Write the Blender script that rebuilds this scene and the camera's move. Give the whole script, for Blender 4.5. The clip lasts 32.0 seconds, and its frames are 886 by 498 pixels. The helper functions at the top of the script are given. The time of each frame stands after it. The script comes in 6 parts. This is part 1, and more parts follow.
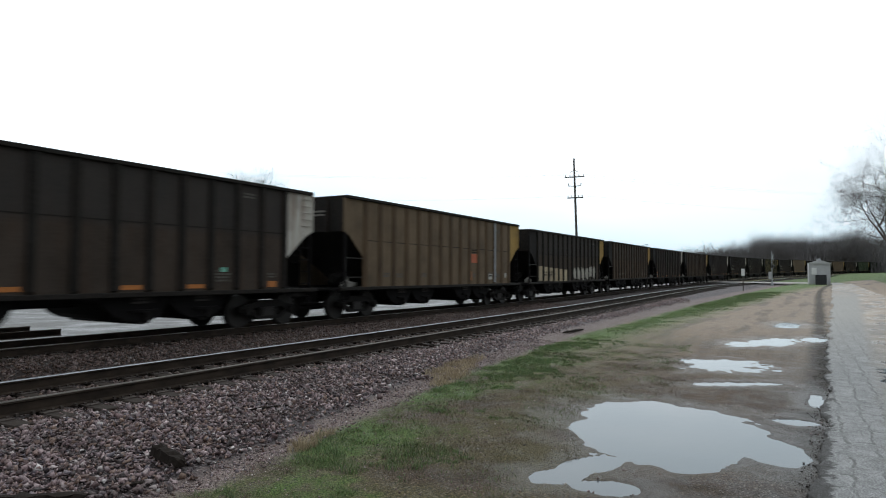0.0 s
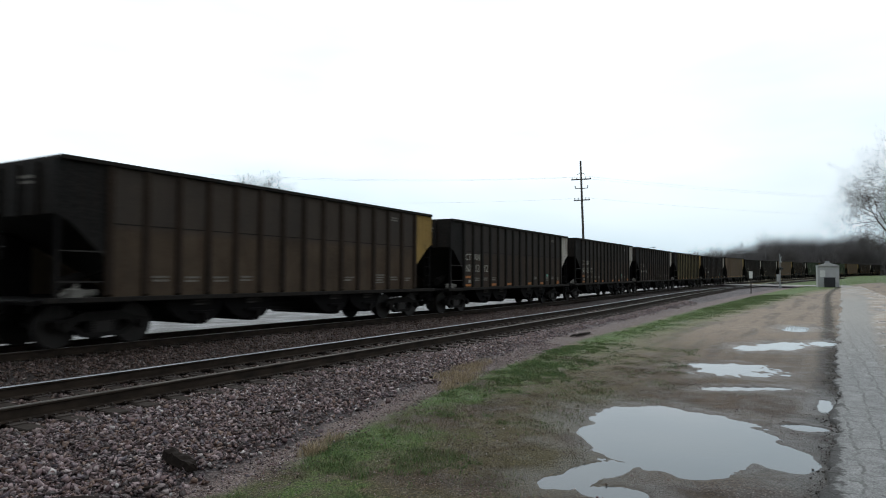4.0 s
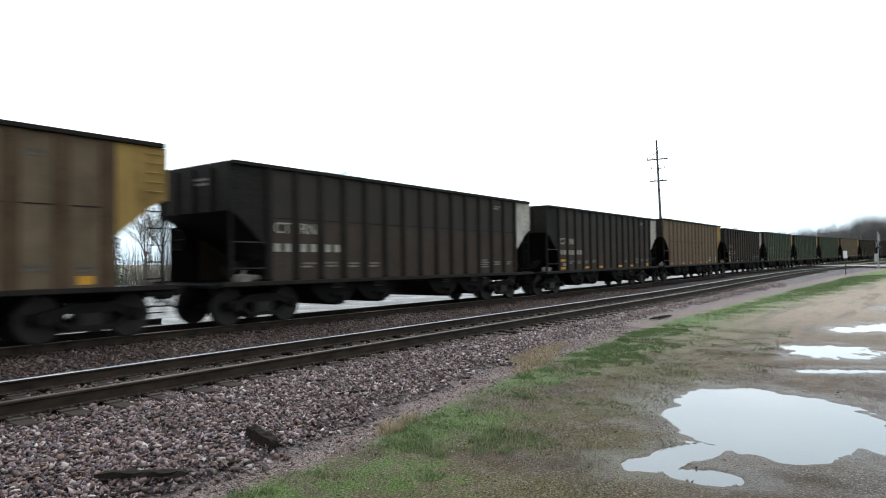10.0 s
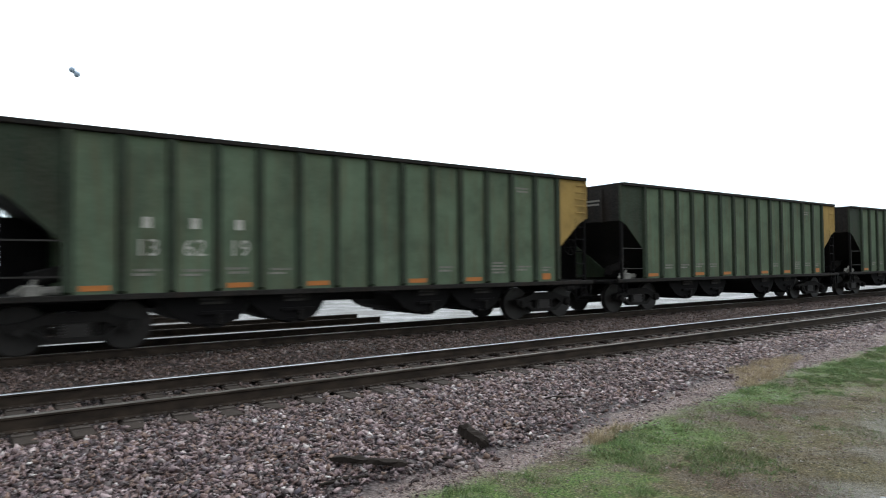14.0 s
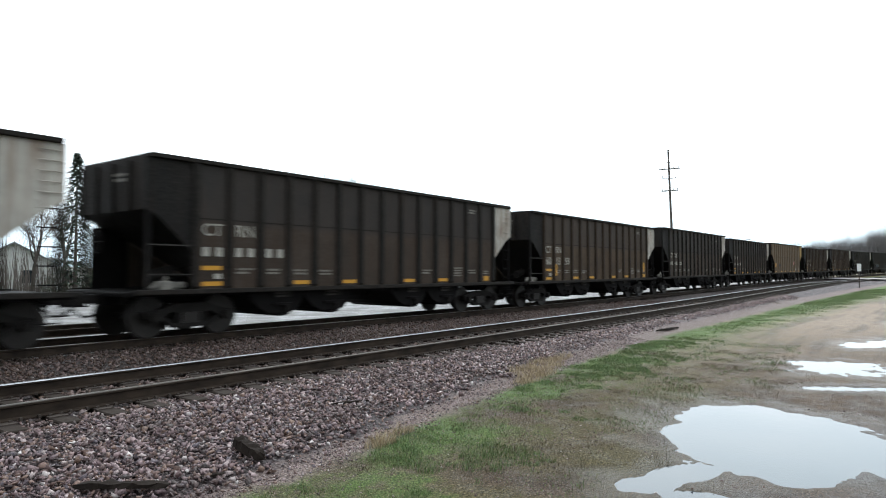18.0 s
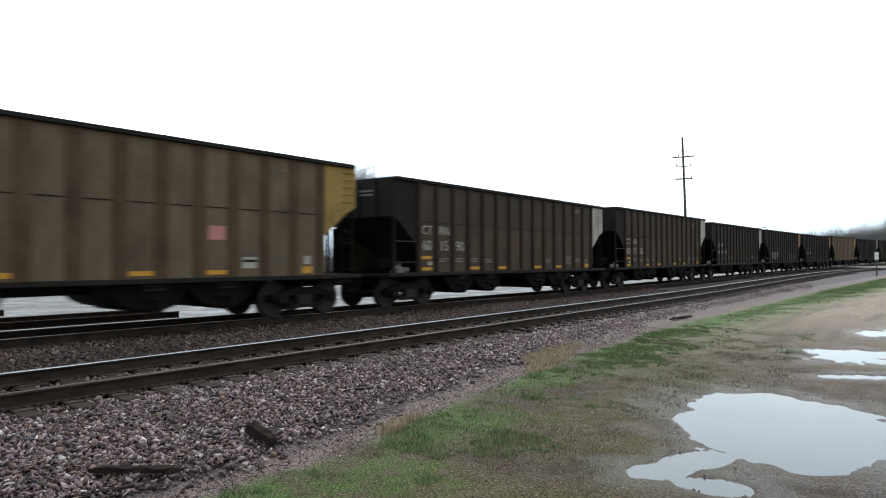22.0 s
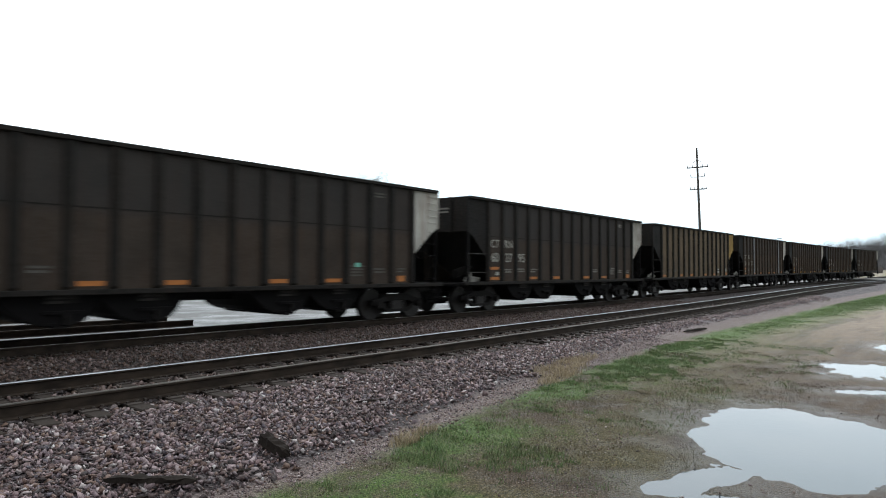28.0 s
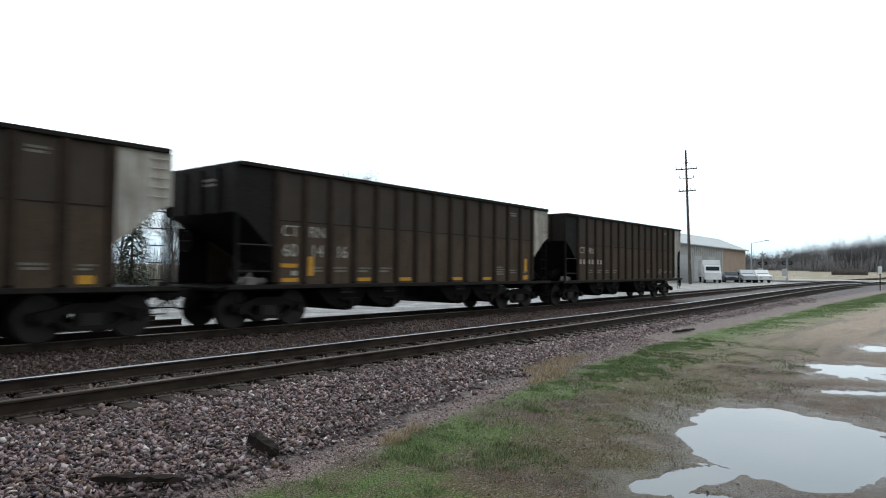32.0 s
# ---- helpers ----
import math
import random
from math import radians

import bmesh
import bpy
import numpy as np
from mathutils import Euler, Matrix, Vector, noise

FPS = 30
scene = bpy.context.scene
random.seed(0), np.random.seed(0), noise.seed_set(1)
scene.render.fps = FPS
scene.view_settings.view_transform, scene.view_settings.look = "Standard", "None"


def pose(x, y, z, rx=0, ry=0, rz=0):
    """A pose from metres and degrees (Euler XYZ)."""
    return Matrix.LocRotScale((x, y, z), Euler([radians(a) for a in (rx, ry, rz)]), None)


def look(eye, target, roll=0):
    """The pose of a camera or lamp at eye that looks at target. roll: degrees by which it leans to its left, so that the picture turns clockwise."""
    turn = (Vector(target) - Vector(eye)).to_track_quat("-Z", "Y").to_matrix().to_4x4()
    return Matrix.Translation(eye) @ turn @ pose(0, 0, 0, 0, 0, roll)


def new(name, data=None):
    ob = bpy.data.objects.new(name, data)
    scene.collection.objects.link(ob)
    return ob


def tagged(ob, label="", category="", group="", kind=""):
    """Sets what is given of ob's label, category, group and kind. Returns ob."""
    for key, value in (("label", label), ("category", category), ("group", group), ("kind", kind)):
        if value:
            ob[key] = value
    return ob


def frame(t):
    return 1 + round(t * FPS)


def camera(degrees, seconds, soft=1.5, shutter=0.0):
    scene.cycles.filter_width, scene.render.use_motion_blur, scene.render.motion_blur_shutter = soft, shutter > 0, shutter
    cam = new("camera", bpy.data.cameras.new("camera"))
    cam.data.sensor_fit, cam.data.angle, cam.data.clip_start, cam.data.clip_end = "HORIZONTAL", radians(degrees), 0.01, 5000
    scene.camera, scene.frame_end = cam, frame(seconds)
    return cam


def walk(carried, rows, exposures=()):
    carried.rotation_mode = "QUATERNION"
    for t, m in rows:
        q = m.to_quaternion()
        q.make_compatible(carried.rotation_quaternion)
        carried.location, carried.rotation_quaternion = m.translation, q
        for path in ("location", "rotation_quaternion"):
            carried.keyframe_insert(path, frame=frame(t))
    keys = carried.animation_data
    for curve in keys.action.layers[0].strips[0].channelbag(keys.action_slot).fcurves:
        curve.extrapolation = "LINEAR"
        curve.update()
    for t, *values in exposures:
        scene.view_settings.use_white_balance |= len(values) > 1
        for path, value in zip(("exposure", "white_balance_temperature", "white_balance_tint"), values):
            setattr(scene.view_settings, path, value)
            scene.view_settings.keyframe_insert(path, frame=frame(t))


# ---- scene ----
cam = camera(69.0, 32.0, soft=1.05, shutter=0.3)
# The camera is held by hand at the edge of a road and swayed a little: seconds, place, yaw, pitch, lean.
PATH = [
    (0, -0.155, -0.055, 1.859, -60.52, 2.17, 0.36),
    (0.5, -0.144, -0.044, 1.869, -61.67, 2.07, 0.15),
    (1, -0.143, -0.049, 1.869, -62.55, 2.14, 0.30),
    (1.5, -0.156, -0.064, 1.869, -63.31, 2.26, 0.37),
    (2, -0.164, -0.049, 1.881, -63.58, 2.25, 0.56),
    (2.5, -0.161, -0.054, 1.879, -63.46, 2.30, 0.66),
    (4.5, -0.213, -0.054, 1.901, -57.99, 2.36, -0.13),
    (5, -0.213, -0.070, 1.885, -55.05, 2.32, -0.62),
    (5.5, -0.193, -0.005, 1.885, -50.10, 2.05, -0.39),
    (6, -0.188, -0.024, 1.867, -49.04, 2.00, -0.31),
    (6.5, -0.178, 0.014, 1.866, -47.33, 1.77, -0.44),
    (7, -0.178, 0.063, 1.881, -44.60, 1.48, -0.45),
    (7.5, -0.199, 0.140, 1.834, -36.25, 1.80, -1.44),
    (8, -0.222, 0.136, 1.798, -30.82, 2.00, -1.87),
    (8.5, -0.169, 0.062, 1.850, -38.78, 1.36, -1.03),
    (9, -0.141, 0.032, 1.827, -46.61, 1.37, -0.38),
    (9.5, -0.111, 0.043, 1.800, -50.94, 1.38, -0.69),
    (10, -0.089, 0.045, 1.793, -53.59, 1.24, -0.63),
    (10.5, -0.085, 0.038, 1.794, -55.06, 1.13, -0.66),
    (11, -0.091, 0.045, 1.801, -55.26, 1.06, -0.28),
    (11.5, -0.097, 0.041, 1.797, -55.05, 1.11, -0.42),
    (12, -0.110, 0.044, 1.801, -54.46, 1.17, -0.32),
    (12.5, -0.112, 0.043, 1.800, -53.56, 1.33, -0.51),
    (13, -0.136, 0.040, 1.781, -51.98, 1.61, -0.94),
    (13.5, -0.180, 0.041, 1.825, -44.15, 1.60, -0.80),
    (15.5, 0.080, 0.112, 1.844, -23.44, 2.08, -0.61),
    (16, 0.050, 0.036, 1.835, -25.15, 2.40, -0.34),
    (16.5, 0.094, -0.006, 1.859, -36.82, 2.21, 0.16),
    (17, 0.123, 0.013, 1.821, -49.29, 2.34, 0.78),
    (17.5, 0.115, -0.001, 1.821, -51.96, 2.16, 0.67),
    (18, 0.120, -0.015, 1.824, -52.65, 1.88, 0.15),
    (18.5, 0.143, -0.007, 1.810, -53.23, 1.63, 0.26),
    (19, 0.157, -0.012, 1.837, -52.32, 1.10, 0.26),
    (19.5, 0.146, -0.008, 1.803, -51.82, 1.21, -0.03),
    (20, 0.154, -0.012, 1.804, -51.31, 1.06, -0.00),
    (20.5, 0.145, -0.016, 1.804, -51.11, 1.00, -0.02),
    (21, 0.149, -0.009, 1.803, -51.25, 0.92, -0.04),
    (21.5, 0.156, -0.018, 1.796, -51.38, 0.95, -0.10),
    (22, 0.147, -0.013, 1.798, -51.56, 0.93, 0.06),
    (22.5, 0.141, -0.011, 1.807, -51.67, 0.88, 0.19),
    (23, 0.135, -0.013, 1.816, -46.71, 0.92, -0.04),
    (23.5, 0.117, -0.008, 1.817, -43.10, 1.09, -0.59),
    (24, 0.124, -0.020, 1.808, -43.21, 1.14, -0.75),
    (24.5, 0.142, -0.054, 1.815, -48.90, 1.13, -0.16),
    (25, 0.140, -0.030, 1.827, -51.09, 1.26, 0.29),
    (25.5, 0.136, -0.026, 1.812, -50.63, 1.56, 0.44),
    (27.5, 0.131, -0.037, 1.824, -50.18, 1.85, 0.05),
    (28, 0.127, -0.016, 1.832, -50.45, 1.75, 0.39),
    (28.5, 0.133, -0.040, 1.821, -50.72, 1.89, 0.58),
    (29, 0.136, -0.032, 1.804, -51.35, 2.03, 0.64),
    (29.5, 0.118, -0.027, 1.812, -52.02, 2.01, 0.66),
    (30, 0.131, -0.035, 1.840, -51.93, 1.82, 0.74),
    (30.5, 0.125, -0.024, 1.821, -52.01, 1.92, 0.73),
    (31, 0.128, -0.027, 1.814, -52.20, 1.95, 0.56),
    (31.5, 0.133, -0.029, 1.811, -52.30, 1.96, 0.71),
    (32, 0.118, -0.011, 1.823, -51.35, 1.76, 0.67),
]


def aim(x, y, z, yaw, tilt, lean):
    a, b = radians(yaw), radians(tilt)
    return look((x, y, z), (x - math.sin(a) * math.cos(b), y + math.cos(a) * math.cos(b), z + math.sin(b)), lean)


walk(cam, [(row[0], aim(*row[1:])) for row in PATH],
     exposures=[(0, -0.33), (1, -0.38), (2, -0.45), (3.5, -0.5), (5, -0.55), (6, -0.25), (7, 0.15), (8, 0.52), (9, 0.4), (10, 0.38), (13, 0.25), (14.5, 0.65), (16, 0.88), (17, 0.8), (18, 0.5), (19, 0.32), (22, 0.2), (23, 0.25), (24, 0.42), (25, 0.42), (28, 0.15), (32, 0.0)])

# ---- light: a bright overcast sky ----
world = bpy.data.worlds.new("overcast_sky")
scene.world = world
world.use_nodes = True
SUN_EL, SUN_AZ = radians(46), radians(48)


def build_sky():
    nt = world.node_tree
    bg = nt.nodes["Background"]
    sky = nt.nodes.new("ShaderNodeTexSky")
    sky.sky_type, sky.sun_disc, sky.sun_elevation, sky.sun_rotation = "NISHITA", False, SUN_EL, SUN_AZ
    sky.air_density, sky.dust_density = 1.2, 2.0
    dim = nt.nodes.new("ShaderNodeMix")
    dim.data_type, dim.blend_type = "RGBA", "MULTIPLY"
    dim.inputs[0].default_value = 1.0
    dim.inputs[7].default_value = (0.10, 0.10, 0.10, 1)
    nt.links.new(sky.outputs[0], dim.inputs[6])
    co = nt.nodes.new("ShaderNodeTexCoord")
    mp = nt.nodes.new("ShaderNodeMapping")
    mp.inputs["Scale"].default_value = (1.2, 1.2, 4.5)
    nz = nt.nodes.new("ShaderNodeTexNoise")
    nz.inputs["Scale"].default_value, nz.inputs["Detail"].default_value = 1.6, 4.0
    ramp = nt.nodes.new("ShaderNodeValToRGB")
    ramp.color_ramp.elements[0].position, ramp.color_ramp.elements[0].color = 0.30, (0.83, 0.96, 1.05, 1)
    ramp.color_ramp.elements[1].position, ramp.color_ramp.elements[1].color = 0.66, (1.06, 1.145, 1.20, 1)
    nt.links.new(co.outputs["Generated"], mp.inputs[0])
    nt.links.new(mp.outputs[0], nz.inputs["Vector"])
    nt.links.new(nz.outputs[0], ramp.inputs[0])
    # thinner cloud close to the horizon
    sep = nt.nodes.new("ShaderNodeSeparateXYZ")
    nt.links.new(co.outputs["Generated"], sep.inputs[0])
    low = nt.nodes.new("ShaderNodeMapRange")
    low.inputs[1].default_value, low.inputs[2].default_value = 0.0, 0.17
    low.inputs[3].default_value, low.inputs[4].default_value = 0.0, 1.0
    nt.links.new(sep.outputs[2], low.inputs[0])
    tint = nt.nodes.new("ShaderNodeMix")
    tint.data_type = "RGBA"
    tint.inputs[6].default_value, tint.inputs[7].default_value = (0.58, 0.69, 0.75, 1), (1, 1, 1, 1)
    nt.links.new(low.outputs[0], tint.inputs[0])
    hz = nt.nodes.new("ShaderNodeMix")
    hz.data_type, hz.blend_type = "RGBA", "MULTIPLY"
    hz.inputs[0].default_value = 1.0
    nt.links.new(ramp.outputs[0], hz.inputs[6])
    nt.links.new(tint.outputs[2], hz.inputs[7])
    # the cloud is brighter on the side where the sun stands behind it
    dot = nt.nodes.new("ShaderNodeVectorMath")
    dot.operation = "DOT_PRODUCT"
    dot.inputs[1].default_value = (math.cos(SUN_EL) * math.sin(SUN_AZ), math.cos(SUN_EL) * math.cos(SUN_AZ), math.sin(SUN_EL))
    nt.links.new(co.outputs["Generated"], dot.inputs[0])
    glow = nt.nodes.new("ShaderNodeMapRange")
    glow.inputs[1].default_value, glow.inputs[2].default_value, glow.inputs[3].default_value, glow.inputs[4].default_value = -0.75, 1.0, 0.42, 1.8
    nt.links.new(dot.outputs["Value"], glow.inputs[0])
    lit = nt.nodes.new("ShaderNodeVectorMath")
    lit.operation = "SCALE"
    nt.links.new(hz.outputs[2], lit.inputs[0])
    nt.links.new(glow.outputs[0], lit.inputs["Scale"])
    mix = nt.nodes.new("ShaderNodeMix")
    mix.data_type = "RGBA"
    mix.inputs[0].default_value = 0.93
    nt.links.new(dim.outputs[2], mix.inputs[6])
    nt.links.new(lit.outputs[0], mix.inputs[7])
    nt.links.new(mix.outputs[2], bg.inputs[0])
    bg.inputs[1].default_value = 1.0


build_sky()
sun = new("sun", bpy.data.lights.new("sun", "SUN"))
sun.data.energy, sun.data.angle, sun.data.color = 0.7, radians(30), (1.0, 0.98, 0.96)
sun.matrix_world = look((60 * math.cos(SUN_EL) * math.sin(SUN_AZ), 60 * math.cos(SUN_EL) * math.cos(SUN_AZ), 60 * math.sin(SUN_EL)), (0, 0, 0))

# ---- materials ----


def mat(name, build):
    m = bpy.data.materials.new(name)
    m.use_nodes = True
    build(m.node_tree, m.node_tree.nodes["Principled BSDF"])
    return m


def nd(nt, kind, **inp):
    n = nt.nodes.new("ShaderNode" + kind)
    for key, v in inp.items():
        n.inputs[int(key[1:]) if key[0] == "i" and key[1:].isdigit() else key.replace("_", " ")].default_value = v
    return n


def coords(nt, scale=(1, 1, 1), kind="Object"):
    co = nt.nodes.new("ShaderNodeTexCoord")
    mp = nt.nodes.new("ShaderNodeMapping")
    mp.inputs["Scale"].default_value = scale
    nt.links.new(co.outputs[kind], mp.inputs[0])
    return mp.outputs[0]


def world_coords(nt, scale=(1, 1, 1)):
    ge = nt.nodes.new("ShaderNodeNewGeometry")
    mp = nt.nodes.new("ShaderNodeMapping")
    mp.inputs["Scale"].default_value = scale
    nt.links.new(ge.outputs["Position"], mp.inputs[0])
    return mp.outputs[0]


def noise_tex(nt, vec, scale, detail=4.0, rough=0.55):
    n = nd(nt, "TexNoise", Scale=scale, Detail=detail, Roughness=rough)
    nt.links.new(vec, n.inputs["Vector"])
    return n.outputs[0]


def ramp(nt, fac, stops):
    n = nt.nodes.new("ShaderNodeValToRGB")
    els = n.color_ramp.elements
    while len(els) < len(stops):
        els.new(0.5)
    for e, (p, c) in zip(els, stops):
        e.position, e.color = p, (*c, 1) if len(c) == 3 else c
    nt.links.new(fac, n.inputs[0])
    return n.outputs[0]


def mixc(nt, fac, a, b, blend="MIX"):
    n = nt.nodes.new("ShaderNodeMix")
    n.data_type, n.blend_type = "RGBA", blend
    for sock, v in ((0, fac), (6, a), (7, b)):
        if isinstance(v, (int, float)):
            n.inputs[sock].default_value = v
        elif isinstance(v, tuple):
            n.inputs[sock].default_value = (*v, 1)
        else:
            nt.links.new(v, n.inputs[sock])
    return n.outputs[2]


def mathn(nt, op, a, b=0.0, clamp=False):
    n = nt.nodes.new("ShaderNodeMath")
    n.operation, n.use_clamp = op, clamp
    for sock, v in ((0, a), (1, b)):
        if isinstance(v, (int, float)):
            n.inputs[sock].default_value = v
        else:
            nt.links.new(v, n.inputs[sock])
    return n.outputs[0]


def bump(nt, bs, height, strength, dist):
    n = nd(nt, "Bump", Strength=strength, Distance=dist)
    nt.links.new(height, n.inputs["Height"])
    nt.links.new(n.outputs[0], bs.inputs["Normal"])


def grey(v):
    return (v, v, v)


def plain(name, col, rough=0.6, metal=0.0, vary=0.25, scale=6.0, rel=0.15, spec=0.2):
    """A surface of one paint or stuff with grain, blotches and slight relief."""
    def b(nt, bs):
        v = coords(nt)
        big = noise_tex(nt, v, scale * 0.3, 5)
        fine = noise_tex(nt, v, scale * 4, 4)
        lo, hi = tuple(c * (1 - vary) for c in col), tuple(min(1, c * (1 + vary)) for c in col)
        base = ramp(nt, big, [(0.3, lo), (0.7, hi)])
        base = mixc(nt, 0.35, base, ramp(nt, fine, [(0.3, lo), (0.7, hi)]))
        nt.links.new(base, bs.inputs["Base Color"])
        bs.inputs["Roughness"].default_value, bs.inputs["Metallic"].default_value = rough, metal
        bs.inputs["Specular IOR Level"].default_value = spec
        if rel:
            bump(nt, bs, fine, rel, 0.01)
    return mat(name, b)


def car_paint(name, col, rust=(0.055, 0.028, 0.016), wear=0.45, low=None, lighter=1.25, high=None):
    """Weathered freight-car paint: streaks that run down, blotched dust, a seam-high stain, rust spots."""
    def b(nt, bs):
        v = coords(nt)
        info = nt.nodes.new("ShaderNodeObjectInfo")
        shift = nt.nodes.new("ShaderNodeVectorMath")
        shift.operation = "ADD"
        nt.links.new(v, shift.inputs[0])
        off = nt.nodes.new("ShaderNodeCombineXYZ")
        r = mathn(nt, "MULTIPLY", info.outputs["Random"], 40.0)
        for s in range(3):
            nt.links.new(r, off.inputs[s])
        nt.links.new(off.outputs[0], shift.inputs[1])
        v = shift.outputs[0]
        st = nd(nt, "Mapping", Scale=(3.2, 3.2, 0.28))
        nt.links.new(v, st.inputs[0])
        streak = noise_tex(nt, st.outputs[0], 2.2, 5, 0.6)
        blot = noise_tex(nt, v, 0.9, 6, 0.6)
        fine = noise_tex(nt, v, 22, 3)
        dark = tuple(c * 0.62 for c in col)
        lite = tuple(min(1, c * lighter + 0.006) for c in col)
        base = ramp(nt, blot, [(0.32, dark), (0.52, col), (0.74, lite)])
        base = mixc(nt, mathn(nt, "MULTIPLY", ramp(nt, streak, [(0.46, grey(0)), (0.70, grey(1))]), wear), base, rust)
        base = mixc(nt, 0.16, base, ramp(nt, fine, [(0.35, grey(0.0)), (0.7, (0.09, 0.08, 0.07))]))
        if low:
            sp = nt.nodes.new("ShaderNodeSeparateXYZ")
            nt.links.new(coords(nt), sp.inputs[0])
            edge = mathn(nt, "ADD", sp.outputs[2], mathn(nt, "MULTIPLY", blot, 0.5))
            base = mixc(nt, ramp(nt, mathn(nt, "MULTIPLY", edge, 0.5), [(0.86, grey(0.9)), (0.92, grey(0.0))]), base, low)
        if high:
            sp = nt.nodes.new("ShaderNodeSeparateXYZ")
            nt.links.new(coords(nt), sp.inputs[0])
            above = mathn(nt, "ADD", sp.outputs[2], mathn(nt, "MULTIPLY", blot, 0.25))
            base = mixc(nt, ramp(nt, mathn(nt, "MULTIPLY", above, 0.25), [(0.655, grey(0)), (0.710, grey(0.45))]), base, high)
        nt.links.new(base, bs.inputs["Base Color"])
        bs.inputs["Specular IOR Level"].default_value = 0.08
        rg = ramp(nt, blot, [(0.3, grey(0.55)), (0.7, grey(0.85))])
        nt.links.new(rg, bs.inputs["Roughness"])
        bump(nt, bs, mixc(nt, 0.6, fine, blot), 0.25, 0.02)
    return mat(name, b)


M = {}
M["dark"] = car_paint("sooty_brown_car_paint", (0.050, 0.037, 0.029), high=(0.026, 0.028, 0.030))
M["brown"] = car_paint("brown_car_paint", (0.080, 0.056, 0.038), high=(0.038, 0.037, 0.038))
M["tan"] = car_paint("tan_brown_car_paint", (0.145, 0.104, 0.066), wear=0.30)
M["olive"] = car_paint("olive_tan_car_paint", (0.170, 0.140, 0.062), wear=0.35)
M["green"] = car_paint("faded_green_car_paint", (0.100, 0.135, 0.086), rust=(0.11, 0.05, 0.02), wear=0.3)
M["blue_low"] = car_paint("brown_car_paint_over_blue", (0.078, 0.054, 0.036), low=(0.018, 0.032, 0.046), high=(0.052, 0.047, 0.046))
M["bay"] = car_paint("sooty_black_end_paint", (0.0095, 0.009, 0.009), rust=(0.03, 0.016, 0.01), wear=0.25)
M["rib"] = car_paint("dark_post_paint", (0.013, 0.0115, 0.0105), wear=0.2)
M["green_rib"] = car_paint("dark_green_post_paint", (0.030, 0.042, 0.027), wear=0.25)
M["tan_rib"] = car_paint("dark_tan_post_paint", (0.088, 0.056, 0.032), wear=0.4)
M["brown_rib"] = car_paint("rusty_brown_post_paint", (0.030, 0.020, 0.014), wear=0.3)
M["blue"] = car_paint("faded_blue_patch_paint", (0.035, 0.050, 0.070))
M["white"] = car_paint("dirty_white_end_paint", (0.50, 0.47, 0.42), rust=(0.17, 0.085, 0.045), wear=0.75, lighter=1.1)
M["yellow"] = car_paint("faded_yellow_end_paint", (0.35, 0.225, 0.070), rust=(0.15, 0.08, 0.03), wear=0.35, lighter=1.1)
M["rusty"] = car_paint("rusty_orange_end_paint", (0.24, 0.11, 0.045), wear=0.3)
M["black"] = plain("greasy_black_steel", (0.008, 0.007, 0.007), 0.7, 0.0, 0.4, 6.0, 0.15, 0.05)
M["truck"] = plain("dusty_dark_cast_steel", (0.016, 0.014, 0.013), 0.75, 0.0, 0.5, 6.0, 0.15, 0.08)
M["wheel"] = plain("worn_wheel_steel", (0.030, 0.026, 0.024), 0.5, 0.4, 0.3)
M["letter"] = plain("dusty_white_lettering", (0.34, 0.32, 0.28), 0.7, 0, 0.35, 9)
M["ghost"] = plain("sooted_stencil", (0.045, 0.040, 0.036), 0.8, 0, 0.4, 14)
M["faint"] = plain("sooted_faint_stencil", (0.085, 0.078, 0.068), 0.8, 0, 0.5, 14)
M["dusty"] = plain("dusty_pale_brake_gear", (0.20, 0.185, 0.165), 0.8, 0, 0.5, 8)
M["pale_thin"] = plain("thin_pale_spray_paint", (0.075, 0.085, 0.095), 0.7, 0, 0.5, 5)
M["stencil"] = plain("faint_white_stencil", (0.17, 0.155, 0.135), 0.7, 0, 0.5, 14)
M["stripe"] = plain("faded_grey_stripe", (0.20, 0.205, 0.21), 0.7, 0, 0.3, 6)
M["orange"] = plain("orange_reflector_strip", (0.38, 0.135, 0.035), 0.5, 0, 0.35, 12)
M["gold"] = plain("yellow_reflector_strip", (0.50, 0.245, 0.03), 0.5, 0, 0.35, 12)
M["teal"] = plain("mint_green_tag", (0.16, 0.42, 0.32), 0.6, 0, 0.2)
M["cream"] = car_paint("dirty_cream_spray_paint", (0.46, 0.38, 0.26), rust=(0.20, 0.10, 0.04), wear=0.6, lighter=1.2)
M["chalk"] = car_paint("dirty_white_spray_paint", (0.40, 0.37, 0.32), rust=(0.07, 0.06, 0.05), wear=0.7, lighter=1.2)
M["red"] = plain("faded_orange_red_panel", (0.36, 0.10, 0.05), 0.7, 0, 0.25, 9)
M["pale"] = plain("pale_blue_spray_paint", (0.13, 0.15, 0.18), 0.7, 0, 0.35, 5)
M["pink"] = plain("pink_tag", (0.42, 0.18, 0.16), 0.6, 0, 0.3)
M["tie"] = plain("weathered_creosoted_timber", (0.022, 0.015, 0.011), 0.85, 0, 0.45, 5, 0.5)
M["plate"] = plain("rusty_tie_plate", (0.055, 0.044, 0.038), 0.6, 0.3, 0.5)
M["crumb"] = plain("black_asphalt_crumb", (0.050, 0.044, 0.040), 0.9, 0, 0.6, 30, 0.4, 0.1)
M["wood"] = plain("rotten_dark_timber", (0.019, 0.0145, 0.012), 0.9, 0, 0.5, 9, 0.6, 0.08)
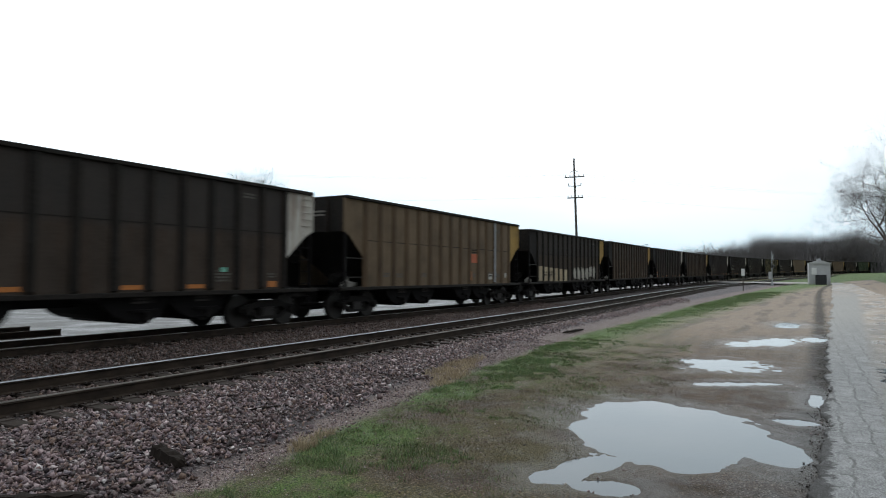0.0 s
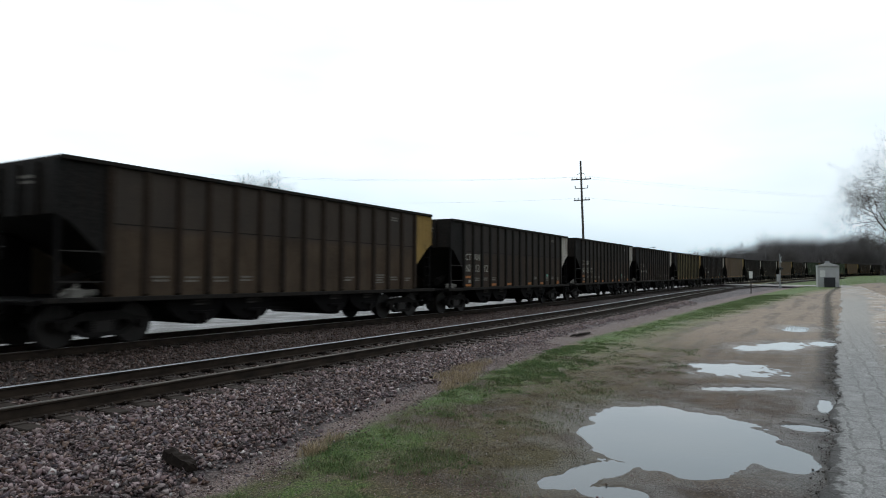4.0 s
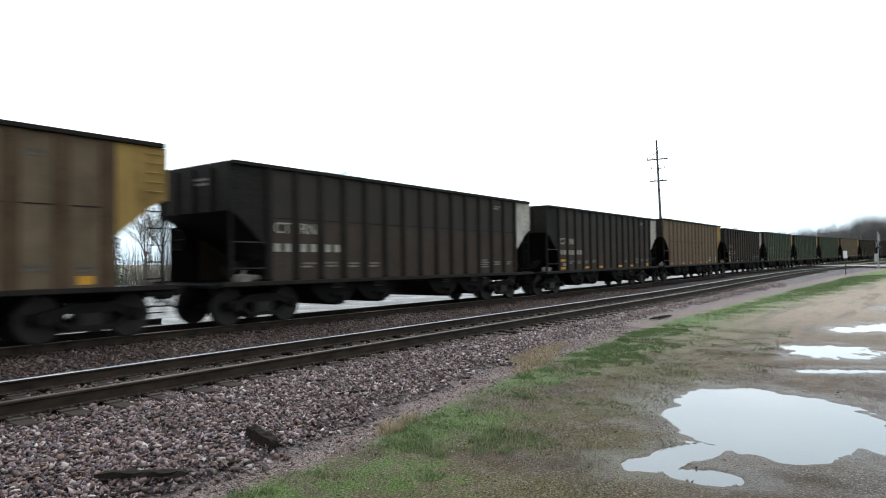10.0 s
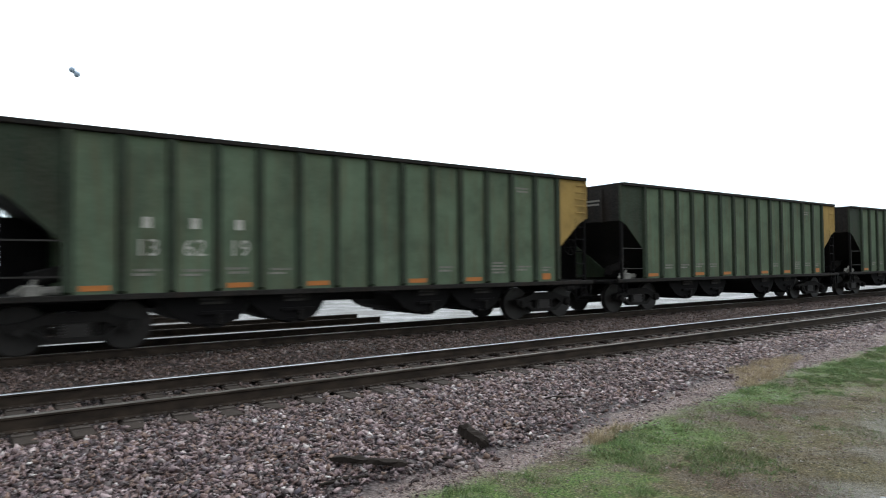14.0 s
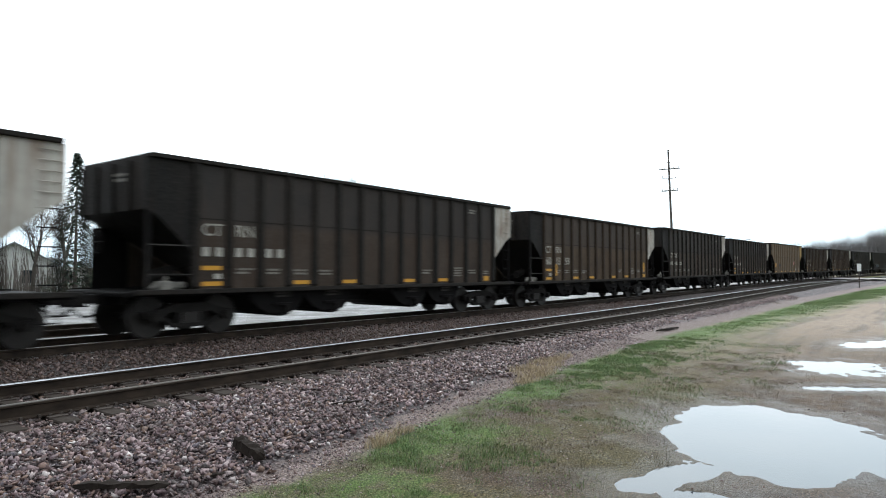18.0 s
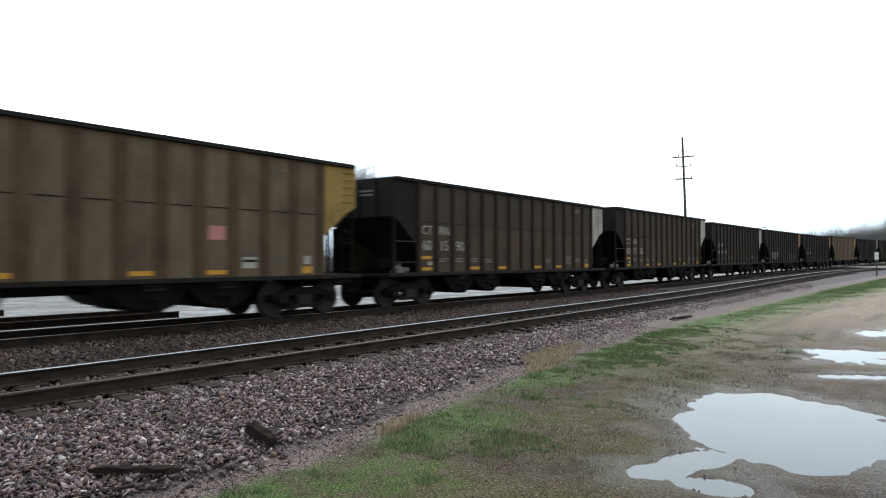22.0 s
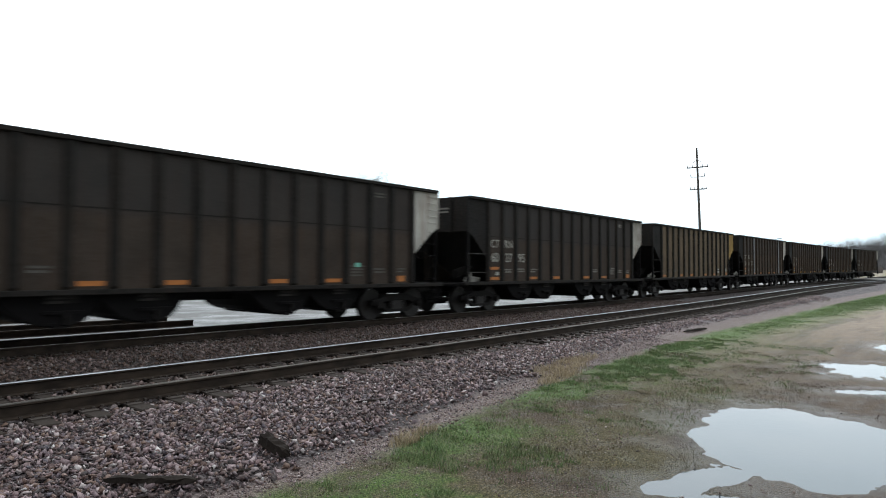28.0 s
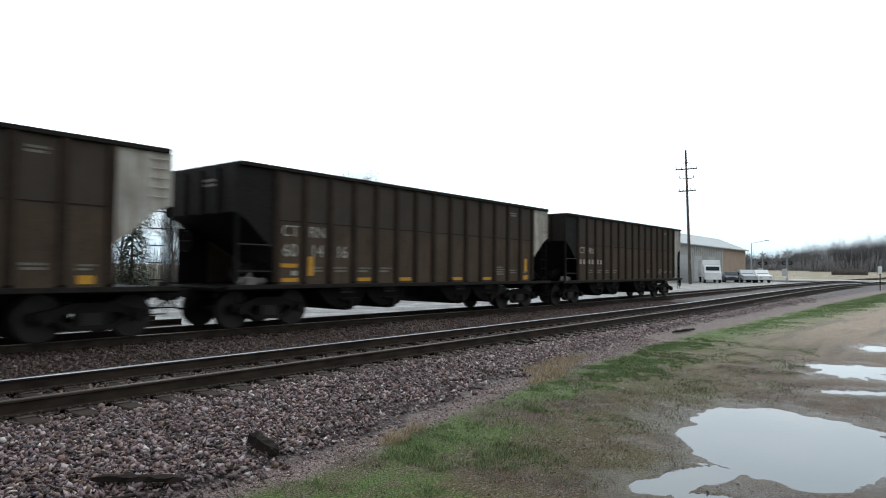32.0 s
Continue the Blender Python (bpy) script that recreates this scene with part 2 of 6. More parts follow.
M["pole_wood"] = plain("grey_brown_pole_timber", (0.085, 0.075, 0.068), 0.85, 0, 0.3, 3)
M["galv"] = plain("galvanised_grey_steel", (0.33, 0.34, 0.35), 0.45, 0.5, 0.15)
M["bark"] = plain("grey_brown_bark", (0.095, 0.080, 0.070), 0.9, 0, 0.3, 5)
# distance haze put into the colour: bark paler and greyer than the near trees'
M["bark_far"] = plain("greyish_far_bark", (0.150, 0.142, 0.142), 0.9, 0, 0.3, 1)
M["conifer"] = plain("dark_conifer_needles", (0.028, 0.040, 0.026), 0.8, 0, 0.4, 3)
M["cedar"] = plain("brownish_evergreen_needles", (0.050, 0.036, 0.026), 0.85, 0, 0.5, 1)
M["siding"] = plain("pale_metal_wall_sheeting", (0.34, 0.335, 0.31), 0.5, 0.0, 0.1, 1)
M["brick_tan"] = plain("tan_brick_wall", (0.34, 0.255, 0.20), 0.85, 0, 0.15, 2)
M["roof"] = plain("grey_metal_roofing", (0.23, 0.25, 0.25), 0.4, 0.2, 0.12, 1)
M["white_paint"] = plain("white_vehicle_paint", (0.72, 0.72, 0.72), 0.3, 0, 0.05)
M["dark_paint"] = plain("dark_grey_vehicle_paint", (0.06, 0.065, 0.075), 0.3, 0, 0.1)
M["silver_paint"] = plain("silver_vehicle_paint", (0.45, 0.46, 0.47), 0.3, 0.3, 0.08)
M["tyre"] = plain("black_rubber", (0.015, 0.015, 0.015), 0.8, 0, 0.2)
M["shed"] = plain("light_grey_painted_steel", (0.42, 0.42, 0.42), 0.55, 0.1, 0.12)
M["dark_box"] = plain("dark_grey_cabinet_paint", (0.03, 0.03, 0.033), 0.5, 0, 0.2)
M["house"] = plain("white_house_boards", (0.66, 0.66, 0.64), 0.6, 0, 0.06)
M["concrete"] = plain("grey_concrete", (0.33, 0.31, 0.29), 0.85, 0, 0.2, 2)
M["lamp_head"] = plain("blue_grey_lamp_housing", (0.30, 0.36, 0.44), 0.45, 0.2, 0.1)


def b_glass(nt, bs):
    bs.inputs["Base Color"].default_value = (0.02, 0.025, 0.03, 1)
    bs.inputs["Roughness"].default_value = 0.06


M["glass"] = mat("dark_window_glass", b_glass)


def b_rail_side(nt, bs):
    v = coords(nt, (0.4, 1, 1))
    n = noise_tex(nt, v, 7, 5)
    nt.links.new(ramp(nt, n, [(0.3, (0.014, 0.010, 0.008)), (0.7, (0.042, 0.030, 0.022))]), bs.inputs["Base Color"])
    bs.inputs["Roughness"].default_value, bs.inputs["Specular IOR Level"].default_value = 0.75, 0.1
    bump(nt, bs, n, 0.2, 0.004)


M["rail"] = mat("brown_rusty_rail_side", b_rail_side)


def b_rail_top(nt, bs):
    n = noise_tex(nt, coords(nt, (0.2, 6, 1)), 5, 3)
    nt.links.new(ramp(nt, n, [(0.3, (0.30, 0.31, 0.33)), (0.7, (0.50, 0.51, 0.53))]), bs.inputs["Base Color"])
    bs.inputs["Metallic"].default_value, bs.inputs["Roughness"].default_value = 1.0, 0.32


M["rail_top"] = mat("polished_wet_rail_head", b_rail_top)


def b_rail_dull(nt, bs):
    n = noise_tex(nt, coords(nt, (0.3, 6, 1)), 5, 3)
    nt.links.new(ramp(nt, n, [(0.3, (0.045, 0.038, 0.032)), (0.7, (0.13, 0.115, 0.10))]), bs.inputs["Base Color"])
    bs.inputs["Metallic"].default_value, bs.inputs["Roughness"].default_value = 0.6, 0.45


M["rail_dull"] = mat("duller_rail_head", b_rail_dull)


def b_stone(nt, bs):
    ge = nt.nodes.new("ShaderNodeNewGeometry")
    v = world_coords(nt)
    fine = noise_tex(nt, v, 60, 4)
    big = noise_tex(nt, v, 0.8, 4)
    c = ramp(nt, ge.outputs["Random Per Island"], [(0.0, (0.011, 0.008, 0.008)), (0.18, (0.036, 0.025, 0.026)), (0.34, (0.126, 0.076, 0.071)), (0.45, (0.198, 0.120, 0.085)), (0.56, (0.190, 0.120, 0.122)),
                                                  (0.66, (0.072, 0.064, 0.082)), (0.80, (0.270, 0.183, 0.186)), (0.91, (0.39, 0.292, 0.292)), (0.97, (0.42, 0.355, 0.34)), (1.0, (0.68, 0.63, 0.61))])
    c = mixc(nt, 0.28, c, ramp(nt, fine, [(0.3, grey(0.015)), (0.7, (0.22, 0.165, 0.155))]))
    c = mixc(nt, ramp(nt, big, [(0.34, grey(0.5)), (0.50, grey(0.0))]), c, (0.045, 0.030, 0.026))
    # iron dust close to the rails
    sp = nt.nodes.new("ShaderNodeSeparateXYZ")
    nt.links.new(v, sp.inputs[0])
    near = nd(nt, "MapRange", i1=8.1, i2=9.1, i3=0.0, i4=0.65)
    nt.links.new(mathn(nt, "ADD", sp.outputs[1], mathn(nt, "MULTIPLY", big, 1.0)), near.inputs[0])
    c = mixc(nt, near.outputs[0], c, (0.055, 0.034, 0.023))
    nt.links.new(c, bs.inputs["Base Color"])
    bs.inputs["Roughness"].default_value, bs.inputs["Specular IOR Level"].default_value = 0.50, 0.22
    bump(nt, bs, fine, 0.6, 0.012)


M["stone"] = mat("pinkish_grey_crushed_stone", b_stone)


def b_blade(nt, bs):
    ge = nt.nodes.new("ShaderNodeNewGeometry")
    big = noise_tex(nt, world_coords(nt), 0.8, 3)
    c = ramp(nt, ge.outputs["Random Per Island"], [(0.0, (0.030, 0.058, 0.016)), (0.35, (0.075, 0.140, 0.036)), (0.75, (0.140, 0.225, 0.068)), (1.0, (0.27, 0.24, 0.12))])
    c = mixc(nt, ramp(nt, big, [(0.52, grey(0.0)), (0.72, grey(0.5))]), c, (0.12, 0.095, 0.045))
    c = mixc(nt, ramp(nt, noise_tex(nt, world_coords(nt), 7.0, 4), [(0.42, grey(0.4)), (0.58, grey(0.0))]), c, (0.040, 0.062, 0.020))
    nt.links.new(c, bs.inputs["Base Color"])
    bs.inputs["Roughness"].default_value = 0.6


M["blade"] = mat("short_spring_grass", b_blade)


def b_straw(nt, bs):
    ge = nt.nodes.new("ShaderNodeNewGeometry")
    nt.links.new(ramp(nt, ge.outputs["Random Per Island"], [(0.0, (0.20, 0.145, 0.085)), (1.0, (0.46, 0.37, 0.24))]), bs.inputs["Base Color"])
    bs.inputs["Roughness"].default_value = 0.8


M["straw"] = mat("dead_straw_grass", b_straw)


def b_thatch(nt, bs):
    ge = nt.nodes.new("ShaderNodeNewGeometry")
    nt.links.new(ramp(nt, ge.outputs["Random Per Island"], [(0.0, (0.030, 0.022, 0.012)), (0.5, (0.085, 0.062, 0.034)), (0.75, (0.055, 0.062, 0.018)), (1.0, (0.19, 0.145, 0.085))]), bs.inputs["Base Color"])
    bs.inputs["Roughness"].default_value = 0.85


M["thatch"] = mat("brown_worn_thatch", b_thatch)


# outer edges beside the nearer track, by x: where the turf meets the fine gravel, the width of that gravel, and where the turf fades into bare dirt
TURF_EDGE = ((0, 4.10), (4.4, 4.40), (7, 4.88), (10, 5.32), (14, 5.70), (20, 5.95), (28, 5.95), (42, 5.75), (70, 4.75), (110, 4.0))
GRAVEL_WIDE = ((0, 0.42), (5, 0.50), (10, 0.70), (16, 0.92), (25, 1.05), (60, 1.20))
BARE_EDGE = ((0, 3.0), (10, 3.7), (20, 4.2), (27, 4.1), (40, 3.1), (70, 0.9), (110, -3.0))


def along(table, x):
    return np.interp(x, [p[0] for p in table], [p[1] for p in table])


def b_ground(nt, bs):
    """Dirt, moss and worn turf beside the track; fine and coarse stone under the tracks; wet gravel beyond; straw-coloured fields far off."""
    v = world_coords(nt)
    sp = nt.nodes.new("ShaderNodeSeparateXYZ")
    nt.links.new(v, sp.inputs[0])
    n1, n2, n3 = noise_tex(nt, v, 0.55, 5), noise_tex(nt, v, 3.0, 6, 0.65), noise_tex(nt, v, 42, 4, 0.65)
    peb = nd(nt, "TexVoronoi", Scale=24.0)
    nt.links.new(v, peb.inputs["Vector"])
    grit = nd(nt, "TexVoronoi", Scale=70.0)
    nt.links.new(v, grit.inputs["Vector"])
    # place across the tracks, following their bend
    past = mathn(nt, "MAXIMUM", mathn(nt, "SUBTRACT", sp.outputs[0], 55.0), 0.0)
    bent = mathn(nt, "ADD", sp.outputs[1], mathn(nt, "DIVIDE", mathn(nt, "MULTIPLY", past, past), 1480.0))
    lat = mathn(nt, "ADD", bent, mathn(nt, "MULTIPLY", mathn(nt, "SUBTRACT", n2, 0.5), 0.8))
    mark = mathn(nt, "DIVIDE", sp.outputs[0], 120.0)

    def table(rows, low, high):
        return mathn(nt, "ADD", mathn(nt, "MULTIPLY", ramp(nt, mark, [(max(0.0, x / 120), grey((v - low) / (high - low))) for x, v in rows]), high - low), low)

    turf_edge = table(TURF_EDGE, 3.5, 6.5)
    edge = mathn(nt, "ADD", mathn(nt, "SUBTRACT", lat, turf_edge), 4.55)
    stone_edge = mathn(nt, "SUBTRACT", edge, table(GRAVEL_WIDE, 0.0, 2.0))
    dirt = ramp(nt, n2, [(0.30, (0.045, 0.027, 0.015)), (0.5, (0.140, 0.088, 0.053)), (0.68, (0.250, 0.170, 0.112))])
    dirt = mixc(nt, 0.55, dirt, ramp(nt, n3, [(0.38, (0.008, 0.006, 0.005)), (0.52, (0.110, 0.080, 0.058)), (0.66, (0.40, 0.32, 0.25))]))
    dirt = mixc(nt, ramp(nt, noise_tex(nt, v, 1.3, 5, 0.6), [(0.40, grey(0.6)), (0.54, grey(0))]), dirt, (0.050, 0.034, 0.022))
    # loose grey grit between the road and the pools
    ash = ramp(nt, grit.outputs["Color"], [(0.1, (0.045, 0.041, 0.039)), (0.5, (0.165, 0.152, 0.145)), (0.9, (0.38, 0.36, 0.35))])
    ash = mixc(nt, 0.4, ash, ramp(nt, n3, [(0.38, grey(0.012)), (0.66, (0.29, 0.27, 0.255))]))
    worn = mathn(nt, "ADD", mathn(nt, "MULTIPLY", lat, 0.1), mathn(nt, "MULTIPLY", n1, 0.25))
    dirt = mixc(nt, ramp(nt, worn, [(0.12, grey(0.9)), (0.21, grey(0))]), dirt, ash)
    dirt = mixc(nt, ramp(nt, grit.outputs["Color"], [(0.80, grey(0)), (0.86, grey(0.6))]), dirt, (0.36, 0.32, 0.285))
    dirt = mixc(nt, ramp(nt, grit.outputs["Distance"], [(0.35, grey(0)), (0.62, grey(0.75))]), dirt, (0.012, 0.009, 0.007))
    turf = ramp(nt, n3, [(0.36, (0.018, 0.032, 0.009)), (0.53, (0.070, 0.118, 0.030)), (0.68, (0.165, 0.205, 0.068))])
    moss = mixc(nt, ramp(nt, n1, [(0.36, grey(0)), (0.54, grey(0.8))]), dirt, ramp(nt, n3, [(0.38, (0.016, 0.015, 0.006)), (0.53, (0.085, 0.074, 0.030)), (0.68, (0.24, 0.19, 0.10))]))
    dirt = mixc(nt, ramp(nt, mathn(nt, "MULTIPLY", edge, 0.1), [(0.10, grey(0)), (0.22, grey(1))]), dirt, moss)
    # greenest by the foot of the stones, worn off towards the road
    green = nd(nt, "MapRange", i1=2.4, i2=4.2, i3=-0.32, i4=0.10)
    nt.links.new(edge, green.inputs[0])
    on = mathn(nt, "ADD", mathn(nt, "ADD", n1, mathn(nt, "MULTIPLY", n2, 0.6)), green.outputs[0])
    further = nd(nt, "MapRange", i1=9.0, i2=26.0, i3=0.0, i4=1.0)
    nt.links.new(sp.outputs[0], further.inputs[0])
    # drier, paler tan dirt further along, with wet darker ruts
    tan = ramp(nt, n2, [(0.30, (0.185, 0.140, 0.105)), (0.5, (0.300, 0.235, 0.180)), (0.70, (0.400, 0.325, 0.260))])
    tan = mixc(nt, ramp(nt, noise_tex(nt, world_coords(nt, (0.22, 1.6, 1)), 0.9, 5), [(0.50, grey(0)), (0.62, grey(0.7))]), tan, (0.150, 0.125, 0.105))
    dirt = mixc(nt, mathn(nt, "MULTIPLY", further.outputs[0], 0.85), dirt, tan)
    c = mixc(nt, ramp(nt, on, [(0.74, grey(0)), (0.92, grey(0.9))]), dirt, turf)
    # the green strip further along
    upper = nd(nt, "MapRange", i1=4.62, i2=4.20, i3=0.0, i4=1.0)
    nt.links.new(edge, upper.inputs[0])
    lower = nd(nt, "MapRange", i1=-0.6, i2=1.3, i3=0.0, i4=0.92)
    nt.links.new(mathn(nt, "ADD", mathn(nt, "SUBTRACT", lat, table(BARE_EDGE, -4.0, 5.0)), mathn(nt, "MULTIPLY", mathn(nt, "SUBTRACT", n1, 0.5), 2.0)), lower.inputs[0])
    band = mathn(nt, "MULTIPLY", mathn(nt, "MULTIPLY", upper.outputs[0], lower.outputs[0]), ramp(nt, mathn(nt, "MULTIPLY", sp.outputs[0], 0.01), [(0.12, grey(0)), (0.20, grey(1))]))
    c = mixc(nt, band, c, mixc(nt, 0.5, turf, (0.105, 0.165, 0.045)))
    # damp dark dirt along the broken road edge
    road = mathn(nt, "ABSOLUTE", mathn(nt, "ADD", mathn(nt, "ADD", lat, 0.10), mathn(nt, "MULTIPLY", sp.outputs[0], 0.012)))
    c = mixc(nt, ramp(nt, road, [(0.10, grey(0.8)), (0.34, grey(0))]), c, (0.028, 0.024, 0.020))
    # soaked dirt round the pools
    damp = nt.nodes.new("ShaderNodeAttribute")
    damp.attribute_name = "damp"
    c = mixc(nt, mathn(nt, "MULTIPLY", damp.outputs["Fac"], mathn(nt, "MULTIPLY", n2, 0.75)), c, (0.034, 0.025, 0.016))
    fine = ramp(nt, grit.outputs["Color"], [(0.1, (0.085, 0.060, 0.052)), (0.5, (0.225, 0.165, 0.148)), (0.9, (0.40, 0.32, 0.295))])
    fine = mixc(nt, 0.45, fine, ramp(nt, n3, [(0.38, (0.045, 0.034, 0.030)), (0.66, (0.32, 0.245, 0.220))]))
    fine = mixc(nt, ramp(nt, grit.outputs["Distance"], [(0.40, grey(0)), (0.68, grey(0.6))]), fine, (0.03, 0.022, 0.02))
    in_f = ramp(nt, mathn(nt, "MULTIPLY", edge, 0.1), [(0.455, grey(0)), (0.478, grey(1))])
    c = mixc(nt, in_f, c, fine)
    stone = ramp(nt, peb.outputs["Color"], [(0.1, (0.075, 0.058, 0.061)), (0.5, (0.215, 0.168, 0.174)), (0.9, (0.42, 0.35, 0.36))])
    stone = mixc(nt, ramp(nt, peb.outputs["Distance"], [(0.25, grey(0.0)), (0.55, grey(0.9))]), stone, (0.016, 0.013, 0.012))
    # shade between the nearer loose stones, painted near-black into the ground below them
    gap_shade = ramp(nt, mathn(nt, "MULTIPLY", sp.outputs[0], 0.01), [(0.10, grey(0.7)), (0.22, grey(0))])
    stone = mixc(nt, gap_shade, stone, (0.022, 0.016, 0.016))
    in_b = ramp(nt, mathn(nt, "MULTIPLY", stone_edge, 0.1), [(0.440, grey(0)), (0.462, grey(1))])
    c = mixc(nt, in_b, c, stone)
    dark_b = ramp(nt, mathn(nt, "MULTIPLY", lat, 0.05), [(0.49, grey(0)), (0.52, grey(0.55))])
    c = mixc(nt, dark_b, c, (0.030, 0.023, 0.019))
    yard = ramp(nt, n2, [(0.3, (0.125, 0.122, 0.120)), (0.7, (0.225, 0.222, 0.220))])
    yard = mixc(nt, ramp(nt, n1, [(0.50, grey(0.0)), (0.62, grey(0.5))]), yard, (0.16, 0.15, 0.14))
    yard = mixc(nt, ramp(nt, mathn(nt, "MULTIPLY", sp.outputs[0], 0.01), [(0.45, grey(0)), (0.70, grey(0.75))]), yard, (0.25, 0.24, 0.225))
    out_b = ramp(nt, mathn(nt, "MULTIPLY", lat, 0.02), [(0.308, grey(0)), (0.316, grey(1))])
    c = mixc(nt, out_b, c, yard)
    lawn = ramp(nt, n1, [(0.3, (0.048, 0.080, 0.018)), (0.7, (0.090, 0.125, 0.034))])
    c = mixc(nt, ramp(nt, mathn(nt, "MULTIPLY", lat, 0.02), [(0.86, grey(0)), (0.92, grey(1))]), c, lawn)
    verge = ramp(nt, mathn(nt, "MULTIPLY", sp.outputs[1], -0.1), [(0.82, grey(0)), (0.88, grey(1))])
    c = mixc(nt, verge, c, lawn)
    field = ramp(nt, n1, [(0.3, (0.15, 0.12, 0.07)), (0.7, (0.22, 0.18, 0.11))])
    away = mathn(nt, "SUBTRACT", sp.outputs[0], 112.0)
    c = mixc(nt, ramp(nt, mathn(nt, "MULTIPLY", away, 0.02), [(0.05, grey(0)), (0.1, grey(1))]), c, mixc(nt, ramp(nt, mathn(nt, "MULTIPLY", bent, 0.02), [(0.24, grey(0)), (0.26, grey(1))]), lawn, field))
    nt.links.new(c, bs.inputs["Base Color"])
    wet = ramp(nt, n1, [(0.38, grey(0.30)), (0.6, grey(0.7))])
    dry = mixc(nt, in_f, ramp(nt, n2, [(0.35, grey(0.45)), (0.6, grey(0.8))]), grey(0.6))
    nt.links.new(mixc(nt, mathn(nt, "MULTIPLY", damp.outputs["Fac"], 0.7), mixc(nt, out_b, dry, wet), grey(0.25)), bs.inputs["Roughness"])
    nt.links.new(mathn(nt, "MAXIMUM", mathn(nt, "MULTIPLY", damp.outputs["Fac"], 0.30), mathn(nt, "MAXIMUM", mathn(nt, "MULTIPLY", out_b, 0.12), 0.10)), bs.inputs["Specular IOR Level"])
    bump(nt, bs, mixc(nt, in_b, mixc(nt, 0.5, n3, grit.outputs["Distance"]), peb.outputs["Distance"]), 0.9, 0.03)


M["ground"] = mat("trackside_ground", b_ground)


def b_road(nt, bs):
    """A narrow worn strip of broken paving, and beside it dirt, wet grit and washed-out paving."""
    v = world_coords(nt)
    n1, n2, n3 = noise_tex(nt, v, 0.7, 5), noise_tex(nt, v, 4, 6, 0.65), noise_tex(nt, v, 55, 4, 0.7)
    wob = nt.nodes.new("ShaderNodeVectorMath")
    wob.operation = "MULTIPLY_ADD"
    tex = nd(nt, "TexNoise", Scale=2.4, Detail=8.0)
    nt.links.new(v, tex.inputs["Vector"])
    nt.links.new(tex.outputs[1], wob.inputs[0])
    wob.inputs[1].default_value = (0.75, 0.24, 0.0)
    nt.links.new(v, wob.inputs[2])
    blk = nd(nt, "TexBrick", Scale=1.0)
    blk.inputs["Brick Width"].default_value, blk.inputs["Row Height"].default_value = 0.52, 0.27
    blk.inputs["Mortar Size"].default_value, blk.inputs["Mortar Smooth"].default_value = 0.026, 0.7
    nt.links.new(wob.outputs[0], blk.inputs["Vector"])
    crack = mathn(nt, "MULTIPLY", blk.outputs["Fac"], ramp(nt, n2, [(0.44, grey(0.0)), (0.56, grey(1.0))]))
    pave = ramp(nt, n2, [(0.30, (0.100, 0.098, 0.096)), (0.52, (0.235, 0.232, 0.226)), (0.70, (0.36, 0.355, 0.345))])
    pave = mixc(nt, 0.45, pave, ramp(nt, n3, [(0.38, grey(0.03)), (0.53, grey(0.22)), (0.68, (0.52, 0.51, 0.49))]))
    pave = mixc(nt, mathn(nt, "MULTIPLY", crack, 0.62), pave, (0.030, 0.026, 0.022))
    dirt = ramp(nt, n1, [(0.36, (0.070, 0.058, 0.047)), (0.48, (0.160, 0.128, 0.098)), (0.60, (0.235, 0.225, 0.212))])
    dirt = mixc(nt, 0.5, dirt, ramp(nt, n3, [(0.38, (0.014, 0.012, 0.010)), (0.66, (0.34, 0.30, 0.26))]))
    sp = nt.nodes.new("ShaderNodeSeparateXYZ")
    nt.links.new(v, sp.inputs[0])
    # the strip ends about a metre in from its broken edge
    side = mathn(nt, "ADD", mathn(nt, "ADD", sp.outputs[1], mathn(nt, "MULTIPLY", sp.outputs[0], 0.050)), mathn(nt, "MULTIPLY", mathn(nt, "SUBTRACT", n2, 0.5), 0.5))
    strip = nd(nt, "MapRange", i1=-0.62, i2=-0.30, i3=0.0, i4=1.0)
    nt.links.new(side, strip.inputs[0])
    far = nd(nt, "MapRange", i1=-3.6, i2=-2.8, i3=0.7, i4=0.0)
    nt.links.new(side, far.inputs[0])
    on = mathn(nt, "MAXIMUM", strip.outputs[0], far.outputs[0])
    far_off = nd(nt, "MapRange", i1=14.0, i2=34.0, i3=0.0, i4=1.0)
    nt.links.new(sp.outputs[0], far_off.inputs[0])
    tan = ramp(nt, n2, [(0.30, (0.200, 0.155, 0.118)), (0.5, (0.315, 0.250, 0.195)), (0.70, (0.41, 0.345, 0.285))])
    tan = mixc(nt, ramp(nt, noise_tex(nt, world_coords(nt, (0.25, 1.6, 1)), 0.8, 5), [(0.48, grey(0)), (0.60, grey(0.7))]), tan, (0.170, 0.160, 0.150))
    dirt = mixc(nt, far_off.outputs[0], dirt, tan)
    pave = mixc(nt, mathn(nt, "MULTIPLY", far_off.outputs[0], 0.55), pave, (0.36, 0.335, 0.30))
    on = mathn(nt, "MULTIPLY", on, ramp(nt, mathn(nt, "MULTIPLY", sp.outputs[0], 0.01), [(0.5, grey(1)), (0.75, grey(0.3))]))
    c = mixc(nt, on, dirt, pave)
    # black crumbs and damp along the broken edge
    rim = mathn(nt, "ADD", mathn(nt, "ADD", sp.outputs[1], mathn(nt, "MULTIPLY", sp.outputs[0], 0.020)), mathn(nt, "MULTIPLY", mathn(nt, "SUBTRACT", mathn(nt, "ADD", n2, mathn(nt, "MULTIPLY", n3, 0.25)), 0.62), 0.6))
    c = mixc(nt, ramp(nt, mathn(nt, "ADD", rim, 0.5), [(0.40, grey(0)), (0.43, grey(0.85))]), c, (0.020, 0.017, 0.015))
